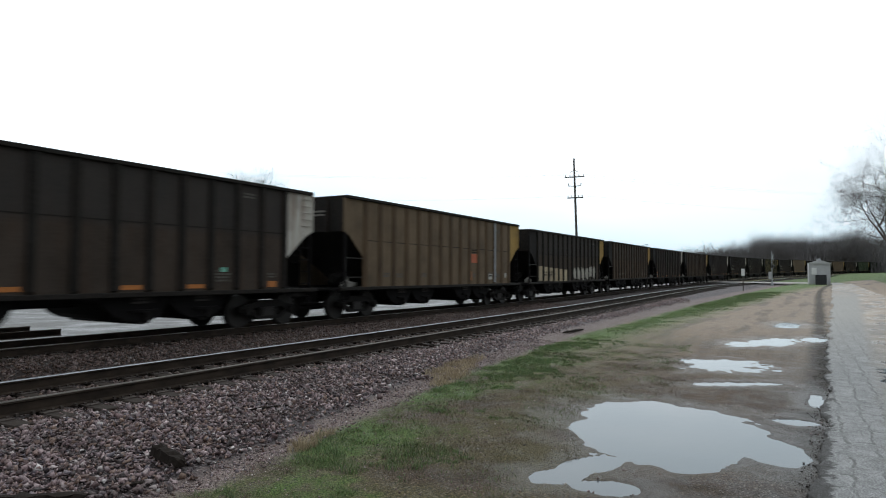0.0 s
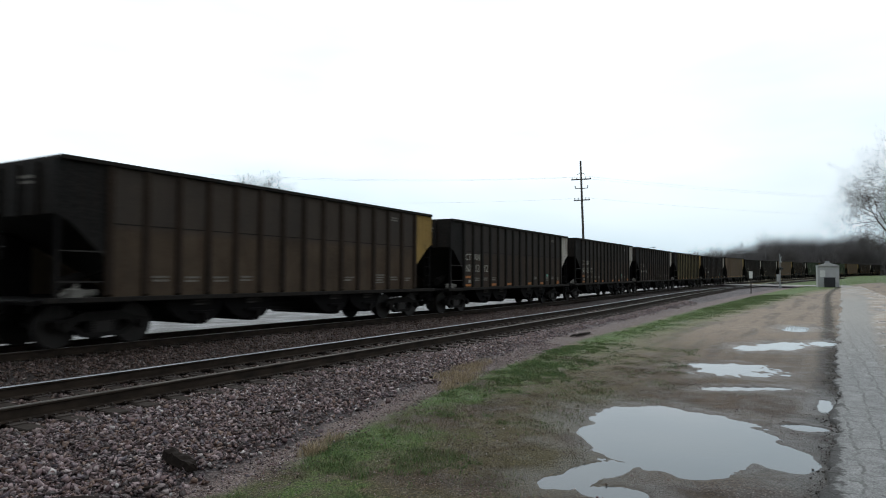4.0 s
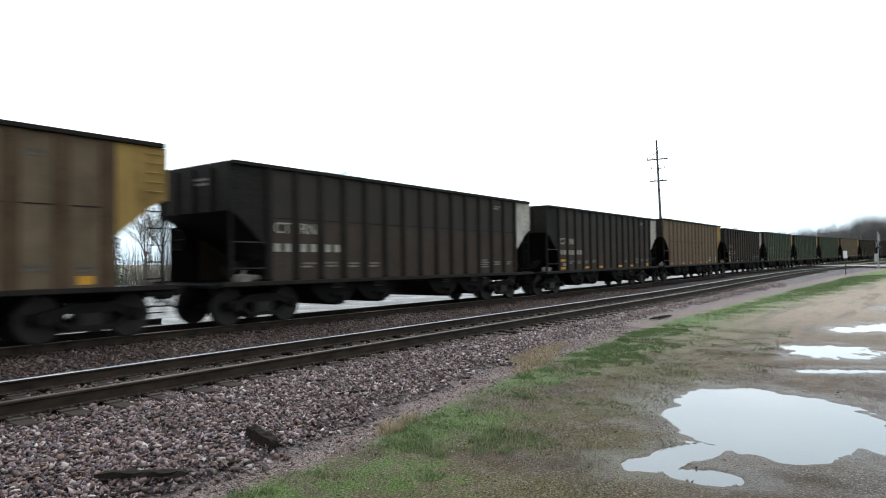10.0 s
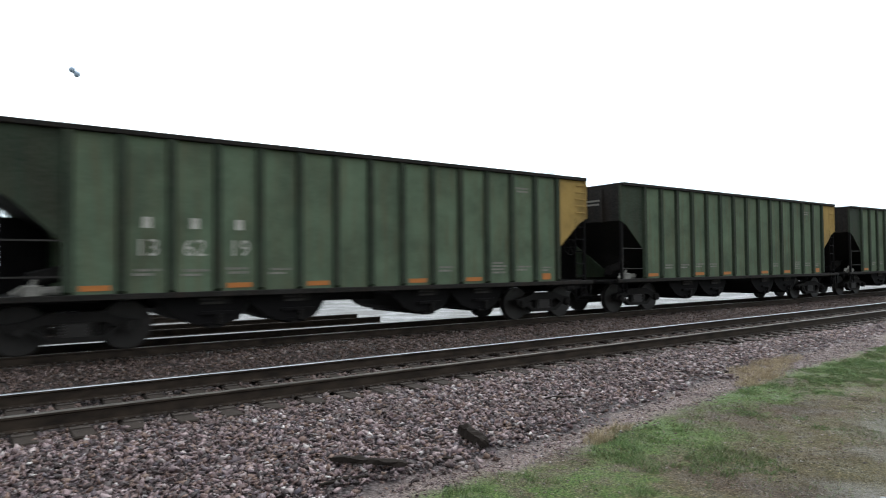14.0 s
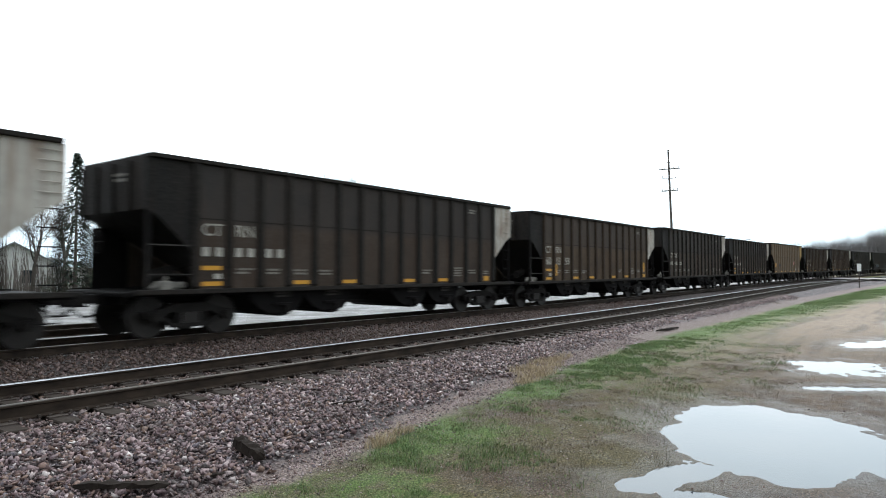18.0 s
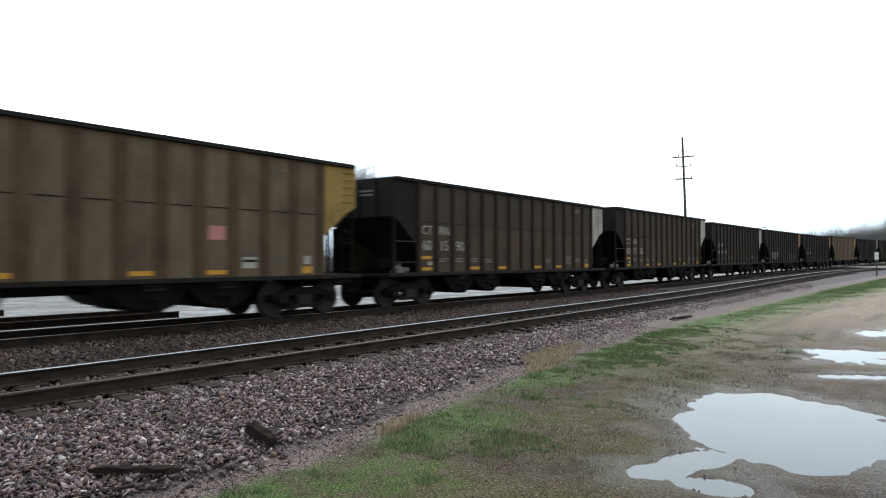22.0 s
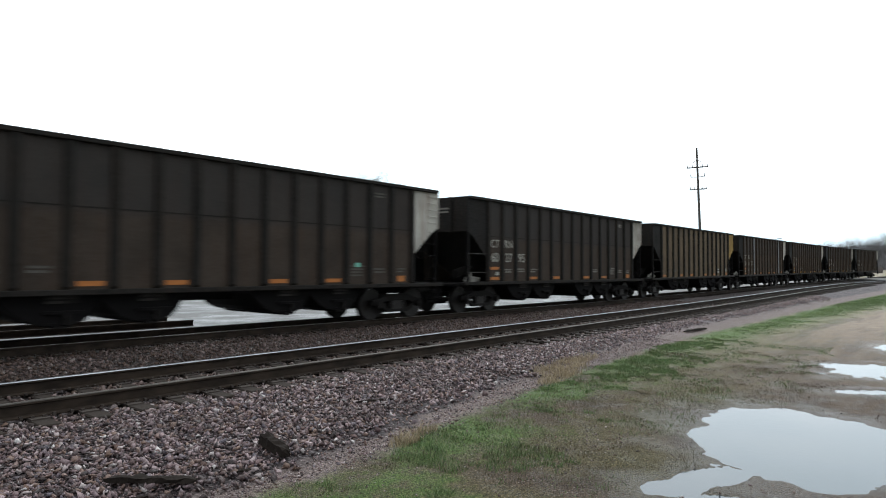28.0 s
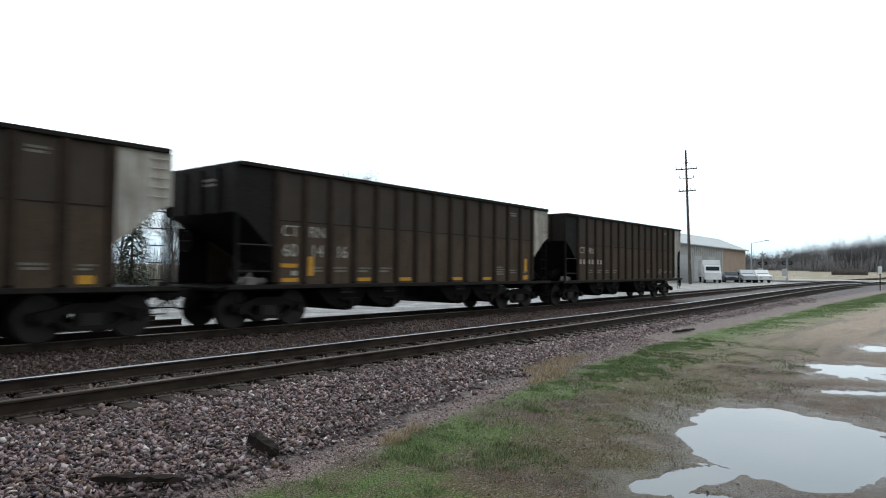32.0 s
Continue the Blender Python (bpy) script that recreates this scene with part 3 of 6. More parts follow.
    nt.links.new(c, bs.inputs["Base Color"])
    nt.links.new(mixc(nt, on, ramp(nt, n1, [(0.38, grey(0.22)), (0.55, grey(0.65))]), grey(0.75)), bs.inputs["Roughness"])
    bs.inputs["Specular IOR Level"].default_value = 0.3
    bump(nt, bs, mixc(nt, crack, n3, grey(0.0)), 0.8, 0.02)


M["road"] = mat("cracked_grey_asphalt", b_road)


def b_water(nt, bs):
    bs.inputs["Base Color"].default_value = (0.050, 0.062, 0.070, 1)
    bs.inputs["Roughness"].default_value = 0.02
    bs.inputs["IOR"].default_value = 1.42
    bs.inputs["Specular Tint"].default_value = (0.86, 0.95, 1.0, 1)
    bump(nt, bs, noise_tex(nt, world_coords(nt), 9, 2), 0.02, 0.01)


M["water"] = mat("still_rain_water", b_water)

# ---- small mesh helpers ----


def mesh_from(name, verts, faces, material, smooth=False):
    me = bpy.data.meshes.new(name)
    me.from_pydata([tuple(map(float, v)) for v in verts], [], [tuple(map(int, f)) for f in faces])
    me.update()
    if material:
        me.materials.append(material)
    if smooth:
        me.polygons.foreach_set("use_smooth", [True] * len(me.polygons))
    return me


def big_mesh(name, verts, tris, material, smooth=False):
    """A large triangle mesh from arrays."""
    me = bpy.data.meshes.new(name)
    verts, tris = np.asarray(verts, np.float32), np.asarray(tris, np.int32)
    me.vertices.add(len(verts))
    me.vertices.foreach_set("co", verts.ravel())
    me.loops.add(tris.size)
    me.loops.foreach_set("vertex_index", tris.ravel())
    me.polygons.add(len(tris))
    me.polygons.foreach_set("loop_start", np.arange(0, tris.size, 3, dtype=np.int32))
    me.polygons.foreach_set("loop_total", np.full(len(tris), 3, np.int32))
    if smooth:
        me.polygons.foreach_set("use_smooth", np.ones(len(tris), bool))
    me.update(calc_edges=True)
    me.materials.append(material)
    return me


def box_bm(bm, lo, hi, bevel=0.0):
    c = [(a + b) / 2 for a, b in zip(lo, hi)]
    r = bmesh.ops.create_cube(bm, size=1.0, matrix=Matrix.Translation(c) @ Matrix.Diagonal((hi[0] - lo[0], hi[1] - lo[1], hi[2] - lo[2], 1)))
    if bevel:
        es = list({e for v in r["verts"] for e in v.link_edges})
        bmesh.ops.bevel(bm, geom=es, offset=bevel, segments=1, affect="EDGES")
    return bm


def cyl_bm(bm, p, q, r1, r2=None, n=10):
    p, q = Vector(p), Vector(q)
    d = q - p
    m = Matrix.Translation((p + q) / 2) @ d.to_track_quat("Z", "Y").to_matrix().to_4x4()
    bmesh.ops.create_cone(bm, cap_ends=True, segments=n, radius1=r1, radius2=r1 if r2 is None else r2, depth=d.length, matrix=m)
    return bm


def prism_bm(bm, pts, y0, y1):
    """A flat outline in x and z, given thickness along y."""
    a = [bm.verts.new((x, y0, z)) for x, z in pts]
    b = [bm.verts.new((x, y1, z)) for x, z in pts]
    n = len(pts)
    bm.faces.new(a)
    bm.faces.new(b[::-1])
    for i in range(n):
        bm.faces.new((a[(i + 1) % n], a[i], b[i], b[(i + 1) % n]))
    bmesh.ops.recalc_face_normals(bm, faces=bm.faces)
    return bm


def to_mesh(name, bm, material):
    me = bpy.data.meshes.new(name)
    bm.to_mesh(me)
    bm.free()
    me.materials.append(material)
    return me


def part(name, bm, material, parent, label=""):
    ob = new(name, to_mesh(name, bm, material) if isinstance(bm, bmesh.types.BMesh) else bm)
    ob.parent = parent
    return tagged(ob, label)


def put(name, me, parent, m=None, material=None):
    """An object on shared mesh data under its thing, with a paint of its own where one is given."""
    ob = new(name, me)
    ob.parent = parent
    if m is not None:
        ob.matrix_basis = m
    if material:
        ob.material_slots[0].link = "OBJECT"
        ob.material_slots[0].material = material
    return ob


def thing(name, m, label, category, group="", kind=""):
    e = new(name)
    e.empty_display_size = 0.3
    e.matrix_basis = m
    return tagged(e, label, category, group, kind)


def cube(lo, hi, bevel=0.0):
    return box_bm(bmesh.new(), lo, hi, bevel)

# ---- the plan: both main tracks run straight along x, then bend away to the right ----
BEND, RADIUS, LINE = 55.0, 740.0, 14.658
NEAR_LINE, SIDING = 9.046, 18.3
TOP_OF_RAIL = 0.30


def rise(s):
    return 0.006 * max(0.0, s - 30) + 0.005 * max(0.0, s - 95) if s < 330 else 2.975


def near_lift(s):
    """The nearer track climbs a little above the other before the road crossing."""
    return np.interp(s, [8, 50, 72, 96], [0.0, 0.15, 0.15, 0.0])


def track(s, line):
    """Place and heading (degrees) of the middle of a track, s metres along it."""
    z = TOP_OF_RAIL + rise(s) + (float(near_lift(s)) if line < 11.5 else 0.0)
    if s <= BEND:
        return s, line, z, 0.0
    th, r = (s - BEND) / RADIUS, RADIUS + line - LINE
    return BEND + r * math.sin(th), LINE - RADIUS + r * math.cos(th), z, -math.degrees(th)


def lattice_noise(x, y, cell, seed):
    """Smooth value noise of about -1 to 1 on a grid of random heights."""
    r = np.random.default_rng(seed).uniform(-1, 1, (257, 257))
    u, v = x / cell + 1000, y / cell + 1000
    i, j = np.floor(u).astype(int), np.floor(v).astype(int)
    a, b = u - i, v - j
    a, b = a * a * (3 - 2 * a), b * b * (3 - 2 * b)
    i, j, i1, j1 = i % 257, j % 257, (i + 1) % 257, (j + 1) % 257
    return (r[i, j] * (1 - a) + r[i1, j] * a) * (1 - b) + (r[i, j1] * (1 - a) + r[i1, j1] * a) * b


# puddles: middle, half-lengths along and across, turn
POOLS = [
    (7.98, 1.35, 1.60, 1.04, 0.0), (8.65, 1.85, 1.12, 0.76, 0.15), (7.20, 1.15, 0.88, 0.66, 0.0), (7.62, 0.30, 0.64, 0.34, 0.25), (7.72, 2.02, 0.80, 0.56, 0.1),
    (5.66, 1.98, 0.34, 0.20, -0.55), (6.14, 1.82, 0.50, 0.21, -0.45), (5.54, 1.52, 0.19, 0.28, 0.25),
    (14.5, 1.45, 1.00, 0.74, -0.2), (14.7, 2.10, 0.45, 0.30, 0.2), (20.2, 0.85, 1.6, 0.55, -0.2), (19.0, 1.55, 0.7, 0.34, 0.0), (21.5, -0.15, 0.9, 0.34, 0.0),
    (12.1, 0.98, 0.80, 0.17, -1.0), (9.28, 0.10, 0.20, 0.26, 0.0), (11.0, -0.15, 0.62, 0.11, 0.0), (27.0, 0.6, 1.4, 0.5, 0.0), (14.3, -1.75, 1.9, 0.5, -0.05), (20.5, -2.6, 2.2, 0.6, 0.0),
]
WATER = -0.014


def pool_depth(x, y, only=None):
    d = np.zeros_like(x)
    n = 0.07 * lattice_noise(x, y, 0.45, 11) + 0.08 * lattice_noise(x, y, 0.16, 12) + 0.05 * lattice_noise(x, y, 0.06, 13)
    for cx, cy, rx, ry, a in (POOLS if only is None else [POOLS[i] for i in only]):
        rag = 3.2 if cx > 11 else 1.0
        u, v = (x - cx) * math.cos(a) + (y - cy) * math.sin(a), -(x - cx) * math.sin(a) + (y - cy) * math.cos(a)
        q = np.sqrt((u / rx) ** 2 + (v / ry) ** 2) + n * rag
        d = np.maximum(d, np.clip((1.10 - q) * 0.12, 0, 0.045))
    return d


def ground_height(x, y, grain=1.0):
    x, y = np.asarray(x, float), np.asarray(y, float)
    xs = np.clip(x, -50, 330)
    base = 0.006 * np.maximum(0, xs - 30) + 0.005 * np.maximum(0, xs - 95)
    lat = y + np.maximum(0, np.clip(x, 0, 330) - BEND) ** 2 / (2 * RADIUS)
    foot = along(TURF_EDGE, x)
    up = np.clip((lat - foot) / (8.0 - foot).clip(0.8), 0, 1)
    up = up * up * (3 - 2 * up) * 0.085
    down = np.clip((lat - 17.2) / 2.0, 0, 1) * 0.05
    near = (lat < foot) * 0.003 * np.clip(xs - 15, 0, 90) * np.clip((foot - lat) / 2.0, 0, 1)
    dip = 0.024 * np.clip((lat - 7.45) / 0.25, 0, 1) * np.clip((10.6 - lat) / 0.25, 0, 1)
    rough = 0.008 * lattice_noise(x, y, 0.5, 21) + 0.004 * lattice_noise(x, y, 0.13, 22)
    bank = 0.5 * np.clip((-y - 4.5) / 6, 0, 1) * np.clip((x - 62) / 36, 0, 1) + 0.3 * np.clip((x - 106) / 40, 0, 1) * np.clip((3 - lat) / 4, 0, 1)
    ridge = near_lift(xs) * np.clip((lat - 6.6) / 1.1, 0, 1) * np.clip((11.9 - lat) / 1.1, 0, 1)
    return base + up + ridge - dip - down + near + bank + grain * rough - pool_depth(x, y)


def spaced(marks):
    out = []
    for a, b, step in marks:
        out.extend(np.arange(a, b, step))
    out.append(marks[-1][1])
    return np.array(out)


def build_ground():
    xs = spaced([(-1500, -100, 200), (-100, -10, 10), (-10, -3, 0.7), (-3, 4.8, 0.16), (4.8, 11, 0.055), (11, 23, 0.13), (23, 40, 0.6), (40, 130, 3), (130, 400, 15), (400, 2600, 200)])
    ys = spaced([(-1500, -100, 200), (-100, -10, 10), (-10, -0.4, 0.8), (-0.4, 2.9, 0.05), (2.9, 9, 0.14), (9, 30, 0.8), (30, 90, 5), (90, 400, 30), (400, 2600, 200)])
    gx, gy = np.meshgrid(xs, ys, indexing="ij")
    gz = ground_height(gx, gy)
    nx, ny = gx.shape
    idx = np.arange(nx * ny).reshape(nx, ny)
    a, b, c, d = idx[:-1, :-1].ravel(), idx[1:, :-1].ravel(), idx[1:, 1:].ravel(), idx[:-1, 1:].ravel()
    tris = np.concatenate([np.stack([a, b, c], 1), np.stack([a, c, d], 1)])
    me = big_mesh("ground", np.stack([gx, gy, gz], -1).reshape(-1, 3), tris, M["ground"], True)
    near = np.full(gx.shape, 9.0)
    for cx, cy, rx, ry, a in POOLS:
        u, v = (gx - cx) * math.cos(a) + (gy - cy) * math.sin(a), -(gx - cx) * math.sin(a) + (gy - cy) * math.cos(a)
        near = np.minimum(near, np.sqrt((u / (rx + 0.25)) ** 2 + (v / (ry + 0.25)) ** 2))
    damp = np.clip(1.7 - near + 0.35 * lattice_noise(gx, gy, 0.4, 71), 0, 1)
    me.attributes.new("damp", "FLOAT", "POINT").data.foreach_set("value", damp.ravel().astype(np.float32))
    ob = new("ground", me)
    tagged(ob, "damp trackside dirt with worn turf and crushed-stone bed", "ground", kind="structure")


build_ground()


def build_pools():
    done = [(range(0, 8), "wide still puddle that mirrors the white sky"), (range(8, 10), "small shallow puddle on worn dirt"), (range(10, 13), "long thin puddle on worn dirt"),
            ((13,), "narrow strip of rain water"), ((14,), "small rain pool beside the road"), ((15,), "thin strip of water along the road edge"), ((16,), "far shallow puddle on dirt"),
            ((17,), "shallow puddle on worn asphalt"), ((18,), "far shallow puddle on worn asphalt")]
    for ids, label in done:
        lo = [min(POOLS[i][k] - max(POOLS[i][2:4]) * 1.1 for i in ids) for k in (0, 1)]
        hi = [max(POOLS[i][k] + max(POOLS[i][2:4]) * 1.1 for i in ids) for k in (0, 1)]
        nx, ny = int((hi[0] - lo[0]) / 0.06) + 2, int((hi[1] - lo[1]) / 0.06) + 2
        gx, gy = np.meshgrid(np.linspace(lo[0], hi[0], nx), np.linspace(lo[1], hi[1], ny), indexing="ij")
        level = WATER + (0.003 * max(0, (lo[0] + hi[0]) / 2 - 15) if lo[0] > 12 else 0) + (0.055 if all(POOLS[i][1] < -0.5 for i in ids) else 0.0)
        wet = pool_depth(gx, gy, ids) > 0.001
        wet = np.pad(wet, 1)
        wet = wet[1:-1, 1:-1] | wet[:-2, 1:-1] | wet[2:, 1:-1] | wet[1:-1, :-2] | wet[1:-1, 2:]
        idx = np.arange(nx * ny).reshape(nx, ny)
        cell = wet[:-1, :-1] & wet[1:, :-1] & wet[1:, 1:] & wet[:-1, 1:]
        a, b, c, d = (k[cell] for k in (idx[:-1, :-1], idx[1:, :-1], idx[1:, 1:], idx[:-1, 1:]))
        tris = np.concatenate([np.stack([a, b, c], 1), np.stack([a, c, d], 1)])
        used = np.unique(tris)
        back = np.zeros(nx * ny, int)
        back[used] = np.arange(len(used))
        verts = np.stack([gx.ravel(), gy.ravel(), np.full(gx.size, level)], -1)[used]
        tagged(new("puddle", big_mesh("puddle", verts, back[tris], M["water"])), label, "puddle", kind="structure")


build_pools()


def build_road():
    """A worn paved road beside the verge, broken along its edge."""
    xs = spaced([(-30, 2, 2), (2, 24, 0.07), (24, 40, 0.3), (40, 102, 2)])
    rows = np.array([-5.2, -4.4, *np.arange(-3.6, -0.75, 0.1), -0.72])
    e = -0.13 - 0.030 * np.maximum(0, xs - 6) + 0.10 * lattice_noise(xs, 0 * xs, 0.9, 30) + 0.06 * lattice_noise(xs, 0 * xs, 0.35, 31) + 0.035 * lattice_noise(xs, 0 * xs + 3, 0.09, 32)
    e = np.maximum(e, -2.9)
    ys = np.concatenate([np.minimum(rows[None] + 0 * xs[:, None], (e - 0.07)[:, None] - 0.002 * np.arange(len(rows))[::-1][None]),
                         (e - 0.05)[:, None], e[:, None], (e + 0.015)[:, None]], 1)
    gx = np.repeat(xs[:, None], ys.shape[1], 1)
    gz = ground_height(gx, ys, 0.35)
    lift = np.full(ys.shape, 0.05)
    lift[:, -2], lift[:, -1] = 0.036, -0.05
    verts = np.stack([gx, ys, gz + lift], -1).reshape(-1, 3)
    nx, ny = ys.shape
    idx = np.arange(nx * ny).reshape(nx, ny)
    a, b, c, d = idx[:-1, :-1].ravel(), idx[1:, :-1].ravel(), idx[1:, 1:].ravel(), idx[:-1, 1:].ravel()
    tris = np.concatenate([np.stack([a, b, c], 1), np.stack([a, c, d], 1)])
    ob = new("road", big_mesh("road", verts, tris, M["road"]))
    tagged(ob, "worn cracked grey asphalt road with crumbling edge", "road", kind="structure")
    # the road that crosses both tracks
    pts, tris = [], []
    ys = np.arange(-30, 130, 2.0)
    for y in ys:
        for k, x in enumerate((103.0, 110.5)):
            x += 0.12 * (y - 9)
            pts.append((x, y, TOP_OF_RAIL + rise(x) + 0.012 if -6 < y < 22 else TOP_OF_RAIL + rise(x) + 0.012 - 0.15))
    for i in range(len(ys) - 1):
        a, b, c, d = 2 * i, 2 * i + 1, 2 * i + 3, 2 * i + 2
        tris += [(a, b, c), (a, c, d)]
    ob = new("road_crossing", big_mesh("road_crossing", pts, tris, M["concrete"]))
    tagged(ob, "pale wet road that crosses the tracks", "road", kind="structure")


build_road()

# ---- tracks ----
RAIL_SHAPE = [(-0.070, 0), (0.070, 0), (0.070, 0.012), (0.012, 0.030), (0.009, 0.135), (0.036, 0.148), (0.036, 0.170), (0.030, 0.180),
              (-0.030, 0.180), (-0.036, 0.170), (-0.036, 0.148), (-0.009, 0.135), (-0.012, 0.030), (-0.070, 0.012)]


def rail(owner, line, side, stations, head):
    verts, faces, mats = [], [], []
    n = len(RAIL_SHAPE)
    for s in stations:
        x, y, z, h = track(s, line + side * 0.7535)
        c, d = math.cos(radians(h)), math.sin(radians(h))
        for u, w in RAIL_SHAPE:
            verts.append((x - d * u, y + c * u, z - 0.180 + w))
    for i in range(len(stations) - 1):
        for j in range(n):
            k = (j + 1) % n
            faces.append((i * n + j, i * n + k, (i + 1) * n + k, (i + 1) * n + j))
            mats.append(1 if j in (6, 7, 8, 9) and j != 9 else 0)
    me = mesh_from("rail", verts, faces, M["rail"])
    me.materials.append(head)
    me.polygons.foreach_set("material_index", mats)
    bm = bmesh.new()
    bm.from_mesh(me)
    bmesh.ops.recalc_face_normals(bm, faces=bm.faces)
    bm.to_mesh(me)
    bm.free()
    ob = new("rail", me)
    ob.parent = owner
    return ob


stations_long = np.concatenate([np.arange(-60, 64, 8.0), np.arange(64, 340, 6.0)])
near_track = thing("track", Matrix(), "main track with worn bright rails on timber ties", "track", kind="structure")
far_track = thing("track", Matrix(), "dark main track under the coal train", "track", kind="structure")
back_track = thing("track", Matrix(), "second low siding track in wet gravel yard", "track", kind="structure")
siding_track = thing("track", Matrix(), "low siding track in wet gravel yard", "track", kind="structure")
rail(near_track, NEAR_LINE, -1, stations_long, M["rail_dull"])
rail(near_track, NEAR_LINE, 1, stations_long, M["rail_top"])
for side in (-1, 1):
    rail(far_track, LINE, side, stations_long, M["rail_dull"])
    rail(siding_track, SIDING, side, np.linspace(-60, 10.0, 8), M["rail"])
    rail(back_track, SIDING + 4.4, side, np.linspace(-60, 7.0, 8), M["rail"])

# ---- the coal train ----
PITCH, BODY = 16.18, 14.534
HALF = BODY / 2
SILL = 1.0
POST0, POST1, PANELS = -HALF + 1.12, HALF - 1.22, 14
STEP = (POST1 - POST0) / PANELS


def text_mesh(word, size):
    cu = bpy.data.curves.new("word", "FONT")
    cu.body, cu.size, cu.extrude, cu.align_x, cu.align_y = word, size, 0.004, "CENTER", "CENTER"
    ob = bpy.data.objects.new("word", cu)
    scene.collection.objects.link(ob)
    me = bpy.data.meshes.new_from_object(ob.evaluated_get(bpy.context.evaluated_depsgraph_get()))
    bpy.data.objects.remove(ob)
    me.materials.clear()
    me.materials.append(M["letter"])
    return me


def car_meshes(HIGH):
    """All pieces of a hopper car whose top chord stands HIGH above the rails."""
    P = {}
    w = STEP - 0.10
    bm = cube((-w / 2 - 0.01, -0.012, SILL + 0.085), (w / 2 + 0.01, 0.012, HIGH - 0.09))
    seam = box_bm(bm, (-w / 2 - 0.01, -0.020, 2.665), (w / 2 + 0.01, -0.010, 2.69))
    bm.faces.ensure_lookup_table()
    for f in bm.faces[6:]:
        f.material_index = 1
    P["panel"] = to_mesh("panel", bm, M["dark"])
    P["panel"].materials.append(M["rib"])
    P["panel_plain"] = to_mesh("panel", cube((-w / 2 - 0.01, -0.012, SILL + 0.085), (w / 2 + 0.01, 0.012, HIGH - 0.09)), M["dark"])
    bm = bmesh.new()
    prism = [(-0.095, 0.0), (0.095, 0.0), (0.062, -0.085), (-0.062, -0.085)]
    lo, hi = SILL + 0.085, HIGH - 0.08
    a = [bm.verts.new((x, y, lo if y == 0 else lo + 0.06)) for x, y in prism]
    b = [bm.verts.new((x, y, hi if y == 0 else hi - 0.03)) for x, y in prism]
    bm.faces.new(a)
    bm.faces.new(b[::-1])
    for i in range(4):
        bm.faces.new((a[(i + 1) % 4], a[i], b[i], b[(i + 1) % 4]))
    bmesh.ops.recalc_face_normals(bm, faces=bm.faces)
    P["post"] = to_mesh("post", bm, M["rib"])
    P["far_side"] = to_mesh("far_side", cube((POST0, 1.49, SILL + 0.085), (POST1, 1.51, HIGH - 0.09)), M["dark"])
    bm = cube((-HALF, -0.065, HIGH - 0.10), (HALF, 0.065, HIGH), 0.015)
    P["top_chord"] = to_mesh("top_chord", bm, M["rib"])
    P["end_chord"] = to_mesh("end_chord", cube((-0.06, -1.47, HIGH - 0.10), (0.06, 1.47, HIGH - 0.003), 0.015), M["rib"])
    P["side_sill"] = to_mesh("side_sill", cube((-HALF - 0.25, -0.06, SILL - 0.02), (HALF + 0.25, 0.05, SILL + 0.09), 0.012), M["rib"])
    # side sheet over the end slope, cut on a slant
    for key, x0, x1 in (("rear_bay", POST1 + 0.05, HALF), ("front_bay", POST0 - 0.05, -HALF)):
        zc, zp = HIGH - 1.22, HIGH - 2.12
        bm = prism_bm(bmesh.new(), [(x0, HIGH - 0.1), (x1, HIGH - 0.1), (x1, zc), (x1 + (x0 - x1) * 0.25, zc - 0.15), (x0, zp)], -0.012, 0.012)
        e = x1 + (0.045 if x1 > 0 else -0.045)
        box_bm(bm, (min(x1, e), -0.03, zc), (max(x1, e), 0.05, HIGH - 0.1))
        P[key] = to_mesh(key, bm, M["white"])
    # the smooth-sided kind: shallow wide posts
    bm = bmesh.new()
    prism = [(-0.17, 0.0), (0.17, 0.0), (0.10, -0.04), (-0.10, -0.04)]
    a = [bm.verts.new((x, y, lo)) for x, y in prism]
    b = [bm.verts.new((x, y, hi)) for x, y in prism]
    bm.faces.new(a)
    bm.faces.new(b[::-1])
    for i in range(4):
        bm.faces.new((a[(i + 1) % 4], a[i], b[i], b[(i + 1) % 4]))
    bmesh.ops.recalc_face_normals(bm, faces=bm.faces)
    P["post_wide"] = to_mesh("post", bm, M["tan"])
    P["spray_band"] = to_mesh("spray_letter", cube((-w / 2, -0.005, 1.16), (w / 2, 0.005, 1.98), 0.002), M["cream"])
    bm = prism_bm(bmesh.new(), [(HALF - 0.03, HIGH - 0.06), (HALF, HIGH - 0.06), (HALF, HIGH - 1.20), (4.0, SILL + 0.05), (3.97, SILL + 0.05), (HALF - 0.03, HIGH - 1.21)], -1.48, 1.48)
    P["slope_sheet"] = to_mesh("slope_sheet", bm, M["dark"])
    P["end_stiffener"] = to_mesh("end_stiffener", cube((HALF + 0.002, -0.05, HIGH - 1.22), (HALF + 0.07, 0.05, HIGH - 0.12)), M["rib"])
    # added plate that blocks light on the far side of the brake end, below the slope
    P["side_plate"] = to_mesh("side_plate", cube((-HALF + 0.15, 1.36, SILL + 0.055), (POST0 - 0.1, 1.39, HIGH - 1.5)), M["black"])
    # long handrails over the open brake end, and the dusty brake gear on its platform
    a, b, c = -HALF + 0.015, -HALF + 0.045, POST0
    rails = [(a, SILL + 0.05), (b, SILL + 0.05), (b, 1.40), (c, 1.40), (c, 1.43), (b, 1.43), (b, 2.04), (c, 2.04), (c, 2.07), (a, 2.07)]
    P["handrails"] = to_mesh("handrail", prism_bm(bmesh.new(), rails, -1.515, -1.485), M["wheel"])
